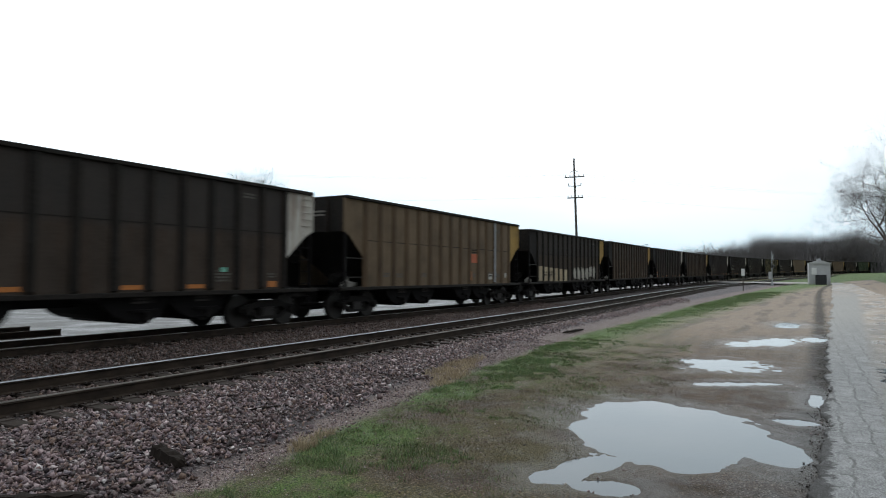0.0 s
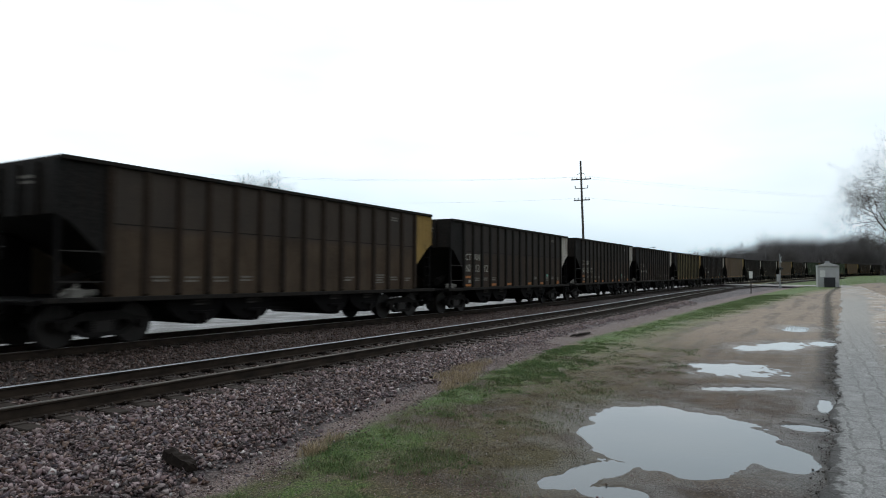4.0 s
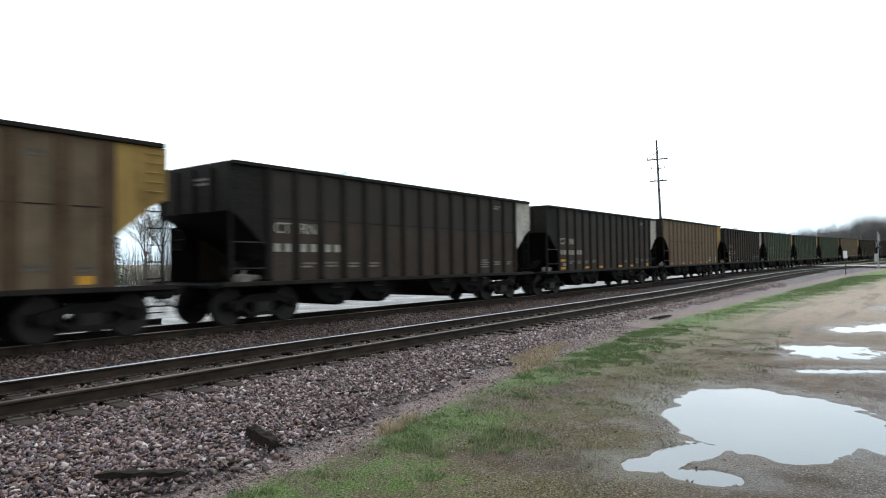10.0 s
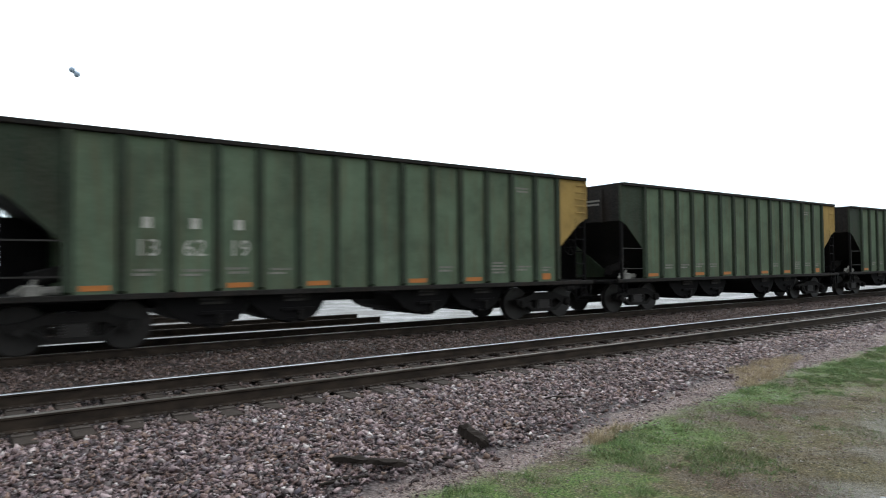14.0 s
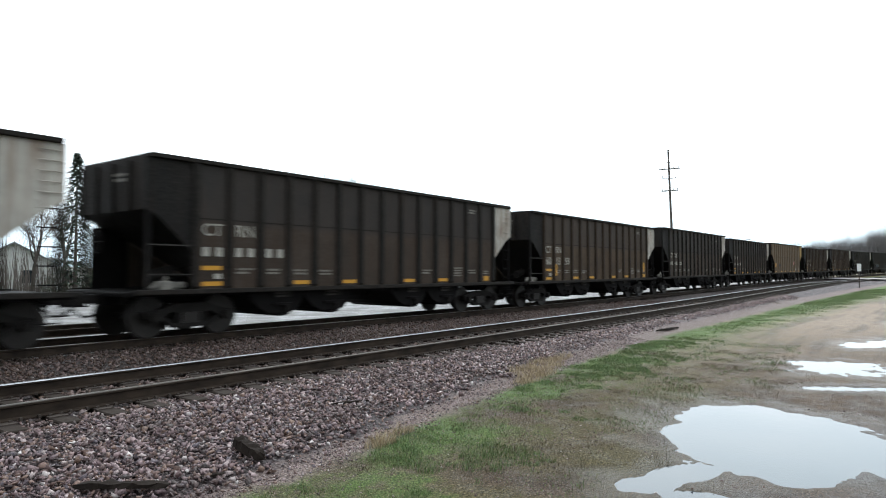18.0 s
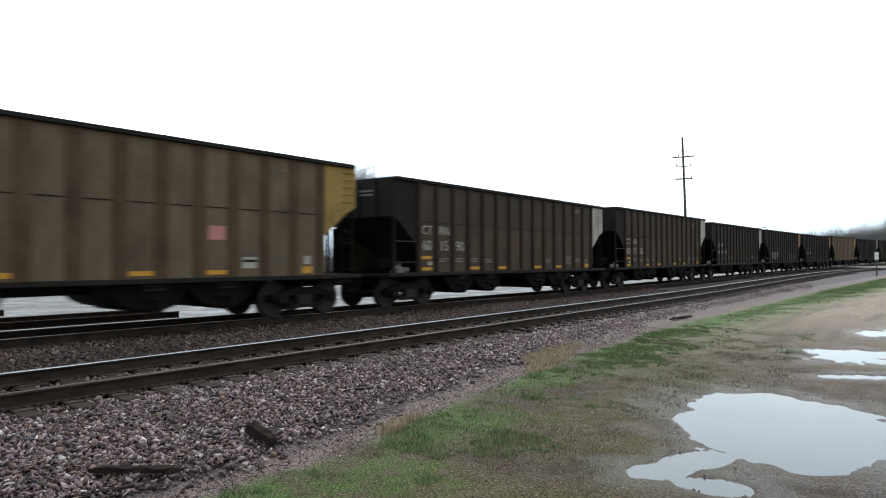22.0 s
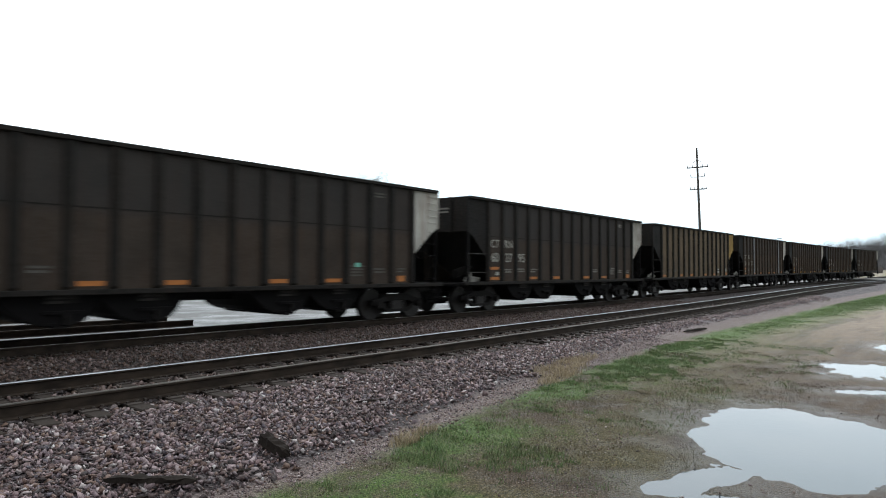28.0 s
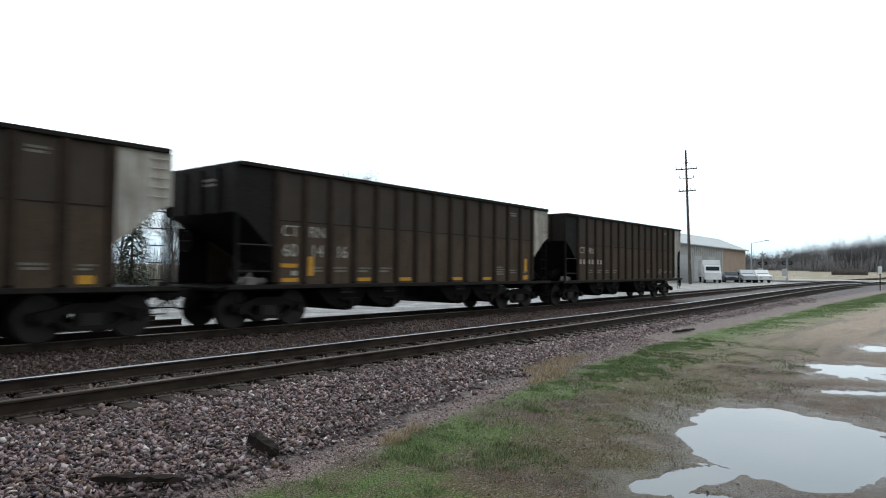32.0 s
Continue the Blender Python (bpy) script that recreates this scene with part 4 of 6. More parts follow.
    bm = cube((-0.16, -0.14, 0.0), (0.14, 0.14, 0.22), 0.03)
    cyl_bm(bm, (0.14, 0, 0.10), (0.46, 0, 0.12), 0.085, n=10)
    cyl_bm(bm, (-0.30, 0.02, 0.05), (-0.14, 0.02, 0.16), 0.05, n=8)
    cyl_bm(bm, (0.0, 0.0, 0.20), (0.05, 0.0, 0.32), 0.05, 0.03, 8)
    P["brake_valve"] = to_mesh("brake_valve", bm, M["dusty"])
    P["brake_cylinder"] = to_mesh("brake_cylinder", cyl_bm(cyl_bm(bmesh.new(), (-0.3, 0, 0), (0.28, 0, 0), 0.15, n=14), (0.28, 0, 0), (0.75, 0, 0.02), 0.03, n=6), M["truck"])
    P["end_platform"] = to_mesh("end_platform", cube((POST1 - 0.4, -1.46, SILL - 0.06), (HALF + 0.28, 1.46, SILL + 0.05), 0.01), M["black"])
    bm = cube((-0.04, -0.04, SILL + 0.04), (0.04, 0.04, HIGH - 1.18))
    P["corner_post"] = to_mesh("corner_post", bm, M["black"])
    bm = bmesh.new()
    for x in (-0.2, 0.2):
        cyl_bm(bm, (x, 0, 0.45), (x, 0, HIGH - 1.2), 0.016, n=5)
    for i in range(7):
        cyl_bm(bm, (-0.2, 0, 0.50 + i * 0.36), (0.2, 0, 0.50 + i * 0.36), 0.014, n=5)
    P["ladder"] = to_mesh("ladder", bm, M["black"])
    bm = bmesh.new()
    for i in range(5):
        cyl_bm(bm, (-0.19, -0.05, HIGH - 1.05 + i * 0.2), (0.19, -0.05, HIGH - 1.05 + i * 0.2), 0.014, n=5)
    P["grab_irons"] = to_mesh("grab_irons", bm, M["rib"])
    bm = prism_bm(bmesh.new(), [(-1.02, SILL), (0.70, SILL), (0.70, 0.84), (0.58, 0.62), (0.44, 0.48), (0.22, 0.41), (-0.20, 0.40), (-0.46, 0.45), (-0.70, 0.56), (-0.98, 0.82), (-1.02, 0.90)], -1.28, 1.28)
    for x in (-0.12, 0.14):
        box_bm(bm, (x - 0.04, -1.34, 0.37), (x + 0.04, 1.34, 0.46))
    box_bm(bm, (-0.3, -1.36, 0.62), (0.4, -1.27, 0.68))
    P["hopper_chute"] = to_mesh("hopper_chute", bm, M["black"])
    P["centre_sill"] = to_mesh("centre_sill", cube((-HALF - 0.3, -0.24, 0.74), (HALF + 0.3, 0.24, SILL), 0.01), M["black"])
    bm = cube((HALF + 0.28, -0.10, 0.78), (PITCH / 2 - 0.16, 0.10, 0.97), 0.02)
    box_bm(bm, (PITCH / 2 - 0.24, -0.17, 0.72), (PITCH / 2 + 0.02, 0.13, 1.02), 0.03)
    P["coupler"] = to_mesh("coupler", bm, M["truck"])
    # truck
    bm = prism_bm(bmesh.new(), [(-1.08, 0.58), (-1.08, 0.42), (-0.74, 0.42), (-0.52, 0.56), (0.52, 0.56), (0.74, 0.42), (1.08, 0.42), (1.08, 0.58), (0.74, 0.64), (0.40, 0.76), (-0.40, 0.76), (-0.74, 0.64)], -0.08, 0.08)
    prism_bm(bm, [(-0.75, 0.43), (-0.46, 0.22), (0.46, 0.22), (0.75, 0.43), (0.63, 0.46), (0.40, 0.31), (-0.40, 0.31), (-0.63, 0.46)], -0.085, 0.085)
    for x in (-0.30, 0.30):
        box_bm(bm, (x - 0.05, -0.075, 0.29), (x + 0.05, 0.075, 0.58), 0.01)
    P["side_frame"] = to_mesh("side_frame", bm, M["truck"])
    coil = [(0.25 if n % 2 else 0.19, 0.31 + n * 0.027) for n in range(10)]
    P["spring"] = to_mesh("spring", prism_bm(bmesh.new(), coil + [(-x, z) for x, z in coil[::-1]], -0.07, 0.07), M["wheel"])
    P["bolster"] = to_mesh("bolster", cube((-0.2, -1.0, 0.52), (0.2, 1.0, 0.70), 0.02), M["truck"])
    bm = bmesh.new()
    cyl_bm(bm, (0, -0.065, 0), (0, 0.065, 0), 0.457, n=28)
    cyl_bm(bm, (0, 0.060, 0), (0, 0.090, 0), 0.484, n=28)
    cyl_bm(bm, (0, -0.085, 0), (0, 0.09, 0), 0.13, n=12)
    bmesh.ops.bevel(bm, geom=[e for e in bm.edges if e.calc_length() < 0.12 and abs(e.verts[0].co.y - e.verts[1].co.y) < 1e-4], offset=0.008, segments=1, affect="EDGES")
    P["wheel"] = to_mesh("wheel", bm, M["wheel"])
    P["axle"] = to_mesh("axle", cyl_bm(bmesh.new(), (0, -1.14, 0), (0, 1.14, 0), 0.075, n=10), M["truck"])
    bm = cyl_bm(bmesh.new(), (0, -0.10, 0), (0, 0.02, 0), 0.115, n=12)
    cyl_bm(bm, (0, -0.13, 0), (0, -0.09, 0), 0.07, n=8)
    P["bearing_cap"] = to_mesh("bearing_cap", bm, M["truck"])
    bm = bmesh.new()
    bmesh.ops.create_uvsphere(bm, u_segments=12, v_segments=8, radius=0.19)
    bmesh.ops.scale(bm, vec=(1.0, 2.6, 1.0), verts=bm.verts)
    P["air_reservoir"] = to_mesh("air_reservoir", bm, M["black"])
    bm = bmesh.new()
    bmesh.ops.create_circle(bm, cap_ends=False, segments=16, radius=0.26)
    ring = bmesh.new()
    for i in range(16):
        a, b = 2 * math.pi * i / 16, 2 * math.pi * (i + 1) / 16
        cyl_bm(ring, (0, 0.26 * math.cos(a), 0.26 * math.sin(a)), (0, 0.26 * math.cos(b), 0.26 * math.sin(b)), 0.016, n=5)
    for a in (0, 1.05, 2.09):
        cyl_bm(ring, (0, 0.26 * math.cos(a), 0.26 * math.sin(a)), (0, -0.26 * math.cos(a), -0.26 * math.sin(a)), 0.012, n=5)
    bm.free()
    P["brake_wheel"] = to_mesh("brake_wheel", ring, M["truck"])
    bm = cyl_bm(bmesh.new(), (0, -1.35, 0), (0, 1.35, 0), 0.02, n=6)
    for y in (-1.35, 1.35):
        cyl_bm(bm, (0, y, 0), (0.05, y, -0.22), 0.018, n=6)
    P["uncoupling_rod"] = to_mesh("uncoupling_rod", bm, M["truck"])
    bm = bmesh.new()
    for i in range(6):
        a, b = i / 6, (i + 1) / 6
        cyl_bm(bm, (a * 0.75, 0, -0.30 * math.sin(a * math.pi)), (b * 0.75, 0, -0.30 * math.sin(b * math.pi)), 0.025, n=6)
    P["air_hose"] = to_mesh("air_hose", bm, M["black"])
    bm = cube((-0.11, -1.30, 0.0), (0.11, 1.30, 0.045))
    P["gate_bar"] = to_mesh("gate_bar", bm, M["truck"])
    bm = cyl_bm(bmesh.new(), (0, -1.40, 0), (0, -1.28, 0), 0.055, n=10)
    box_bm(bm, (-0.05, -1.38, -0.16), (0.05, -1.33, 0.0))
    P["gate_capstan"] = to_mesh("gate_capstan", bm, M["truck"])
    bm = cube((-0.02, -0.02, -0.33), (0.02, 0.02, 0.0))
    for s in (-0.19, 0.19):
        box_bm(bm, (s - 0.012, -0.02, -0.36), (s + 0.012, 0.02, 0.0))
    box_bm(bm, (-0.20, -0.03, -0.36), (0.20, 0.03, -0.335))
    P["stirrup_step"] = to_mesh("stirrup_step", bm, M["black"])
    P["outlet_plate"] = to_mesh("outlet_plate", prism_bm(bmesh.new(), [(-0.34, 0.98), (0.36, 0.98), (0.32, 0.82), (-0.28, 0.82)], -1.31, -1.283), M["truck"])
    for key, lines in (("stencil_two", 2), ("stencil_four", 4)):
        for v in range(3):
            rv = random.Random(10 * lines + v)
            bm = bmesh.new()
            for n in range(lines):
                x, end, z = -0.27 + rv.uniform(0, 0.06), 0.27 - rv.uniform(0, 0.16), -0.085 * n
                while x < end:
                    wide = rv.uniform(0.05, 0.15)
                    box_bm(bm, (x, -0.004, z - 0.024), (min(x + wide, end + 0.02), 0.004, z + 0.024))
                    x += wide + 0.03
            P[key, v] = to_mesh("lettering", bm, M["stencil"])
    P["mark_s"] = to_mesh("lettering", cube((-0.25, -0.004, -0.018), (0.25, 0.004, 0.018)), M["stencil"])
    P["patch_red"] = to_mesh("painted_square", cube((-0.30, -0.005, -0.20), (0.30, 0.005, 0.20), 0.003), M["red"])
    P["card"] = to_mesh("stencil_box", cube((-0.20, -0.005, -0.15), (0.20, 0.005, 0.15), 0.003), M["letter"])
    P["mark_l"] = to_mesh("lettering", cube((-0.085, -0.004, -0.105), (0.085, 0.004, 0.105), 0.003), M["letter"])
    P["strip"] = to_mesh("reflector", cube((-0.25, -0.005, -0.050), (0.25, 0.005, 0.050)), M["orange"])
    P["upright"] = to_mesh("reflector", cube((-0.09, -0.005, -0.25), (0.09, 0.005, 0.25)), M["gold"])
    P["square"] = to_mesh("tag", cube((-0.09, -0.005, -0.06), (0.09, 0.005, 0.06)), M["teal"])
    P["stripe"] = to_mesh("white_stripe", cube((-0.10, -0.006, SILL + 0.15), (0.10, 0.006, HIGH - 0.12)), M["stripe"])
    bm = bmesh.new()
    bmesh.ops.create_circle(bm, cap_ends=True, segments=14, radius=0.27)
    bmesh.ops.rotate(bm, matrix=Matrix.Rotation(radians(90), 3, "X"), verts=bm.verts)
    ext = bmesh.ops.extrude_face_region(bm, geom=list(bm.faces))
    bmesh.ops.translate(bm, vec=(0, -0.006, 0), verts=[v for v in ext["geom"] if isinstance(v, bmesh.types.BMVert)])
    bmesh.ops.recalc_face_normals(bm, faces=bm.faces)
    P["blob"] = to_mesh("spray_letter", bm, M["cream"])
    return P


# paint of the sheets, of the posts, of the rear end, and what is written on the car
LOOKS = {
    "dark": ("dark", "rib", "white"), "brown": ("brown", "brown_rib", "white"), "tan": ("tan", "tan_rib", "yellow"), "olive": ("olive", "rib", "yellow"), "ochre": ("tan", "rib", "yellow"),
    "green": ("green", "green_rib", "yellow"), "blue_low": ("blue_low", "rib", "white"),
}
D, B, T, O, G = "dark", "brown", "tan", "olive", "green"
# kind, rear-end paint, extras
TRAIN = [
    (D, "white", "teal strips"), (T, "yellow", "stripe red card"), (D, "yellow", "graffiti"), (B, "yellow", ""), (D, "white", "strips"), (B, "yellow", ""),
    (D, "white", "teal strips no:601212"), (D, "white", "teal strips no:602273"), (D, "white", "marks"), (O, "yellow", "strips"), (D, "white", "teal gold marks"),
    (T, "yellow", "gold"), (D, "white", "marks"), (D, "white", "gold marks"), (T, "yellow", "strips card"), ("blue_low", "white", "gold no:601200 patch card"),
    (G, "yellow", "no:136219"), (G, "yellow", "gold"), (G, "rusty", "strips"), (T, "yellow", "gold square"), (B, "white", "patch gold teal marks"), (D, "white", "gold marks"),
    (B, "white", "gold upright no:601359"), (D, "white", "marks"), (D, "white", "gold marks"), (T, "yellow", "gold square card"), (B, "white", "gold no:601590"),
    (B, "white", "gold no:601502"), (D, "white", "marks"), (D, "yellow", "pale"), (D, "yellow", "marks"), (T, "yellow", "strips"), (D, "white", "teal strips"),
    (D, "white", "strips no:602795"), ("ochre", "yellow", "strips card"), (B, "white", "stripes strips no:601467"), (B, "white", "gold no:601171"), (B, "white", "gold upright no:601416"), (B, "white", "marks"),
]
WORDS = {D: "sooty dark brown", B: "weathered brown", T: "faded tan-brown", O: "faded olive-yellow", G: "faded green", "blue_low": "brown and blue", "ochre": "dusty tan-brown"}
ENDS = {"white": "dirty white", "yellow": "faded yellow", "rusty": "rusty orange"}
SIZES = {"usual": car_meshes(4.01), "tall": car_meshes(4.13)}
P = SIZES["usual"]
TALL = (1, 11, 14, 16, 17, 18, 19, 23, 25, 27, 31)
WORD = {w: text_mesh(w, 0.40) for w in ("CT", "RN")}


def truck(car, x):
    tr = put("truck", P["bolster"], car, pose(x, 0, 0))
    for side in (-1, 1):
        put("side_frame", P["side_frame"], tr, pose(0, side * 1.0, 0))
        put("spring", P["spring"], tr, pose(0, side * 1.0, 0.0))
        for ax in (-0.89, 0.89):
            put("wheel", P["wheel"], tr, pose(ax, side * 0.755, 0.457, 0, 0, 0 if side < 0 else 180))
            put("bearing_cap", P["bearing_cap"], tr, pose(ax, side * 1.08, 0.457, 0, 0, 0 if side < 0 else 180))
    for ax in (-0.89, 0.89):
        put("axle", P["axle"], tr, pose(ax, 0, 0.457))


def build_car(k, look_name, end, extra):
    sheet, rib, _ = LOOKS[look_name]
    paint = M[sheet]
    post_paint = M[rib]
    P = SIZES["tall" if k in TALL else "usual"]
    words = ["{} hopper car".format(WORDS[look_name]), "with {} end".format(ENDS[end])]
    if "graffiti" in extra:
        words.append("and cream graffiti")
    elif "stripes" in extra:
        words.append("and pale stripes")
    elif "no:" in extra:
        words.append("and white number")
    car = thing("coal_hopper_car", Matrix(), " ".join(words), "freight car", "coal hopper cars of the train")
    r = random.Random(100 + k)
    for i in range(PANELS):
        x = POST0 + (i + 0.5) * STEP
        m = paint
        if "patch" in extra and i == (11 if look_name == "blue_low" else 7):
            m = M["blue"]
        put("panel", P["panel_plain" if look_name in (O, G, "ochre") or (look_name == D and k % 3 == 1) else "panel"], car, pose(x, -1.50, 0), m)
    put("far_side", P["far_side"], car, None, paint)
    for side in (-1, 1):
        for i in range(PANELS + 1):
            put("post", P["post_wide" if look_name == T else "post"], car, pose(POST0 + i * STEP, side * 1.508, 0, 0, 0, 0 if side < 0 else 180), post_paint)
        put("top_chord", P["top_chord"], car, pose(0, side * 1.535, 0), M["rib"])
        put("side_sill", P["side_sill"], car, pose(0, side * 1.52, 0), M["rib"])
        put("rear_bay", P["rear_bay"], car, pose(0, side * 1.50, 0), M[end])
        # front bays are darker than the side panels, except on tan cars
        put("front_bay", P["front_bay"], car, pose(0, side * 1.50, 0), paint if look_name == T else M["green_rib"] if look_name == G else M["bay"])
        for sx in (-1, 1):
            put("corner_post", P["corner_post"], car, pose(sx * (HALF - 0.04), side * 1.46, 0))
            if sx > 0:
                put("ladder", P["ladder"], car, pose(HALF - 0.24, side * 1.50, 0))
        put("grab_irons", P["grab_irons"], car, pose(HALF - 0.24, side * 1.50, 0, 0, 0, 0 if side < 0 else 180), M[end])
    for turn in (0, 180):
        put("slope_sheet", P["slope_sheet"], car, pose(0, 0, 0, 0, 0, turn), M["rib"])
        for y in (-0.75, 0.0, 0.75):
            put("end_stiffener", P["end_stiffener"], car, pose(0, y, 0, 0, 0, turn))
        put("end_chord", P["end_chord"], car, pose(HALF - 0.06 if turn == 0 else -HALF + 0.06, 0, 0))
        put("end_platform", P["end_platform"], car, pose(0, 0, 0, 0, 0, turn))
        put("coupler", P["coupler"], car, pose(0, 0, 0, 0, 0, turn))
        truck(car, 5.95 if turn == 0 else -5.95)
        put("uncoupling_rod", P["uncoupling_rod"], car, pose((HALF + 0.36) * (1 if turn == 0 else -1), 0, 1.02, 0, 0, turn))
        put("air_hose", P["air_hose"], car, pose((HALF + 0.28) * (1 if turn == 0 else -1), 0.3 * (1 if turn == 0 else -1), 0.80, 0, 0, turn))
    put("handrail", P["handrails"], car)
    put("brake_valve", P["brake_valve"], car, pose(-HALF + 0.62, -1.12, SILL + 0.05))
    put("brake_cylinder", P["brake_cylinder"], car, pose(-HALF + 0.9, -0.45, SILL + 0.42, 0, -14, 0))
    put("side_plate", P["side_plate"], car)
    put("brake_wheel", P["brake_wheel"], car, pose(-HALF - 0.10, 0.55, 2.15))
    for sx in (-1, 1):
        for side in (-1, 1):
            put("stirrup_step", P["stirrup_step"], car, pose(sx * (HALF - 0.02), side * 1.50, SILL - 0.02))
    put("centre_sill", P["centre_sill"], car)
    put("air_reservoir", P["air_reservoir"], car, pose(-HALF + 1.5, 0.0, SILL + 0.20))
    for x in (-3.53, -1.79, 1.69, 3.43):
        chute = put("hopper_chute", P["hopper_chute"], car, pose(x, 0, 0))
        put("gate_bar", P["gate_bar"], chute, pose(0, 0, 0.345))
        put("gate_capstan", P["gate_capstan"], chute, pose(0.1, 0, 0.58))
        plate = put("outlet_plate", P["outlet_plate"], chute, pose(0, 0, 0))
        put("lettering", P["stencil_two", k % 3], car, pose(x - 0.02, -1.318, 0.93), M["ghost"])

    def at(i, z, key, m=None, dx=0.0, y=-1.517):
        return put(P[key].name, P[key], car, pose(POST0 + (i + 0.5) * STEP + dx, y, z), m)

    # small stencils on the lower sheets, in the same panels on every car
    def words(i, z, lines, m=None, dx=0.0):
        return put("lettering", P["stencil_" + lines, r.randrange(3)], car, pose(POST0 + (i + 0.5) * STEP + dx, -1.517, z + r.uniform(-0.02, 0.02)), m)

    faint = M["stencil"] if look_name in (B, "blue_low", G) or "marks" in extra or "no:" in extra else M["faint"]
    for i in (1, 2, 3, 4, 9, 12):
        if r.random() < (0.95 if faint is M["stencil"] else 0.6):
            words(i, 1.52, "two", faint)
    words(11, 1.60, "four", faint)
    words(13, 1.50, "two", faint).scale = (0.7, 1, 0.9)
    words(12, 3.66, "two", faint)
    # reporting lines high on the front end
    for z, wide in ((3.62, 1.0), (3.50, 0.75)):
        put("lettering", P["mark_s"], car, pose(-HALF - 0.012, -0.36, z, 0, 0, -90)).scale = (wide * 1.4, 1, 1.6)
    if "marks" in extra or "no:" in extra:
        if look_name == G:
            for i in range(3):
                at(i + 1, 2.42, "mark_l")
        else:
            for i, word in ((0, "CT"), (1, "RN")):
                put("reporting_mark", WORD[word], car, pose(POST0 + (i + 0.5) * STEP, -1.517, 2.42, 90))
    if "no:" in extra:
        num = extra.split("no:")[1].split()[0]
        for i in range(3):
            me = text_mesh(num[2 * i:2 * i + 2], 0.46)
            put("car_number", me, car, pose(POST0 + (i + (1.5 if look_name == G else 0.5)) * STEP, -1.517, 1.93, 90))
    elif "marks" in extra:
        for i in range(3):
            for dx in (-0.17, 0.17):
                at(i, 1.93, "mark_l", None, dx)
    strip = M["orange"] if "strips" in extra or look_name == G else M["gold"] if "gold" in extra else None
    if strip:
        for i in (0, 3, 5, 8, 10):
            at(i, 1.20, "strip", strip)
        at(13, 1.23, "strip", strip).scale = (0.62, 1, 1.7)
        if look_name in (D, B, "blue_low"):
            at(0, 1.56, "strip", strip, -0.02)
            at(0, 1.37, "square", M["letter"], 0.14)
    if "teal" in extra:
        at(11, 1.62, "square")
    if "upright" in extra:
        at(1, 1.55, "upright", None, -0.2)
        at(13, 1.7, "upright")
    if "stripes" in extra:
        at(2, 0, "stripe", None, STEP / 2, -1.602)
        at(11, 0, "stripe", None, STEP / 2, -1.602)
    elif "stripe" in extra:
        at(11, 0, "stripe", None, STEP / 2, -1.558)
    if "red" in extra:
        at(9, 2.25, "patch_red")
        for z in (2.62, 2.53):
            at(9, z, "mark_s", M["black"])
        at(9, 1.45, "upright", M["orange"], -0.3).scale = (0.8, 1, 0.8)
    if "square" in extra:
        at(0, 1.85, "patch_red", M["gold"]).scale = (0.6, 1, 1.0)
        at(2, 1.85, "patch_red", M["blue"]).scale = (0.8, 1, 0.8)
        at(10, 2.1, "patch_red", M["pink"]).scale = (0.7, 1, 0.8)
    if "card" in extra:
        at(11, 1.42, "card").scale = (1.0, 1, 0.9)
        at(11, 1.46, "mark_s", M["black"], 0, -1.526).scale = (0.7, 1, 1.6)
        at(13, 1.48, "card").scale = (0.5, 1, 0.7)
    if "pale" in extra:
        for i in (1, 2, 3, 9, 10, 11, 12):
            block = at(i, 0.42 if i < 5 else 0.55, "spray_band", M["pale"] if i < 5 else M["pale_thin"], 0, -1.516)
            block.scale = (1, 1, 0.80 if i < 5 else 0.62 + r.uniform(-0.06, 0.06))
        for i in (1, 2, 3):
            for dx in (-0.16, 0.16):
                at(i, 1.84, "mark_l", None, dx, -1.524).scale = (1.1, 1, 0.9)
        for i in (0, 3, 7, 10, 13):
            at(i, 1.45, "upright", M["orange"], -0.2).scale = (0.9, 1, 1.2 if i == 0 else 0.7)
    if "graffiti" in extra:
        for i in range(6):
            band = at(i, 0.0, "spray_band", M["cream"], 0, -1.518)
            band.scale = (1, 1, 1.0 - 0.02 * i)
            if i in (1, 2):
                for dx in (-0.14, 0.14):
                    at(i, 1.56, "mark_l", M["black"], dx, -1.526).scale = (1.1, 1, 1.1)
                    at(i, 1.56, "mark_l", M["cream"], dx, -1.530).scale = (0.5, 1, 0.5)
        for i in range(13):
            z = 1.46 + r.uniform(-0.10, 0.22)
            b = put("spray_letter", P["blob"], car, pose(POST0 + 6.6 + i * 0.36, -1.5355 - 0.0015 * i, z), M["chalk"])
            b.scale = (r.uniform(0.6, 1.15), 1, r.uniform(1.0, 1.65))
    return car


CARS = [build_car(k, *row) for k, row in enumerate(TRAIN)]


def travel(t):
    """How far the train has gone, slowing very slightly."""
    return 18.58913 * t - 0.004436 * t * t


def car_rows(k):
    rows = []
    for i in range(65):
        t = i / 2
        s = 15.023 + PITCH * k - travel(t) - HALF
        x, y, z, h = track(s, LINE)
        slope = math.degrees(math.atan((rise(s + 4) - rise(s - 4)) / 8))
        rows.append((t, pose(x, y, z, 0, -slope, h)))
    return rows


def motions():
    for k, car in enumerate(CARS):
        walk(car, car_rows(k))


# ---- trees ----
def tube(verts, tris, p, q, r1, r2, n=4):
    d = q - p
    a = d.orthogonal().normalized()
    b = d.cross(a).normalized()
    base = len(verts)
    for c, r in ((p, r1), (q, r2)):
        for i in range(n):
            t = 2 * math.pi * i / n
            verts.append(c + a * (r * math.cos(t)) + b * (r * math.sin(t)))
    for i in range(n):
        j = (i + 1) % n
        tris.append((base + i, base + j, base + n + j))
        tris.append((base + i, base + n + j, base + n + i))


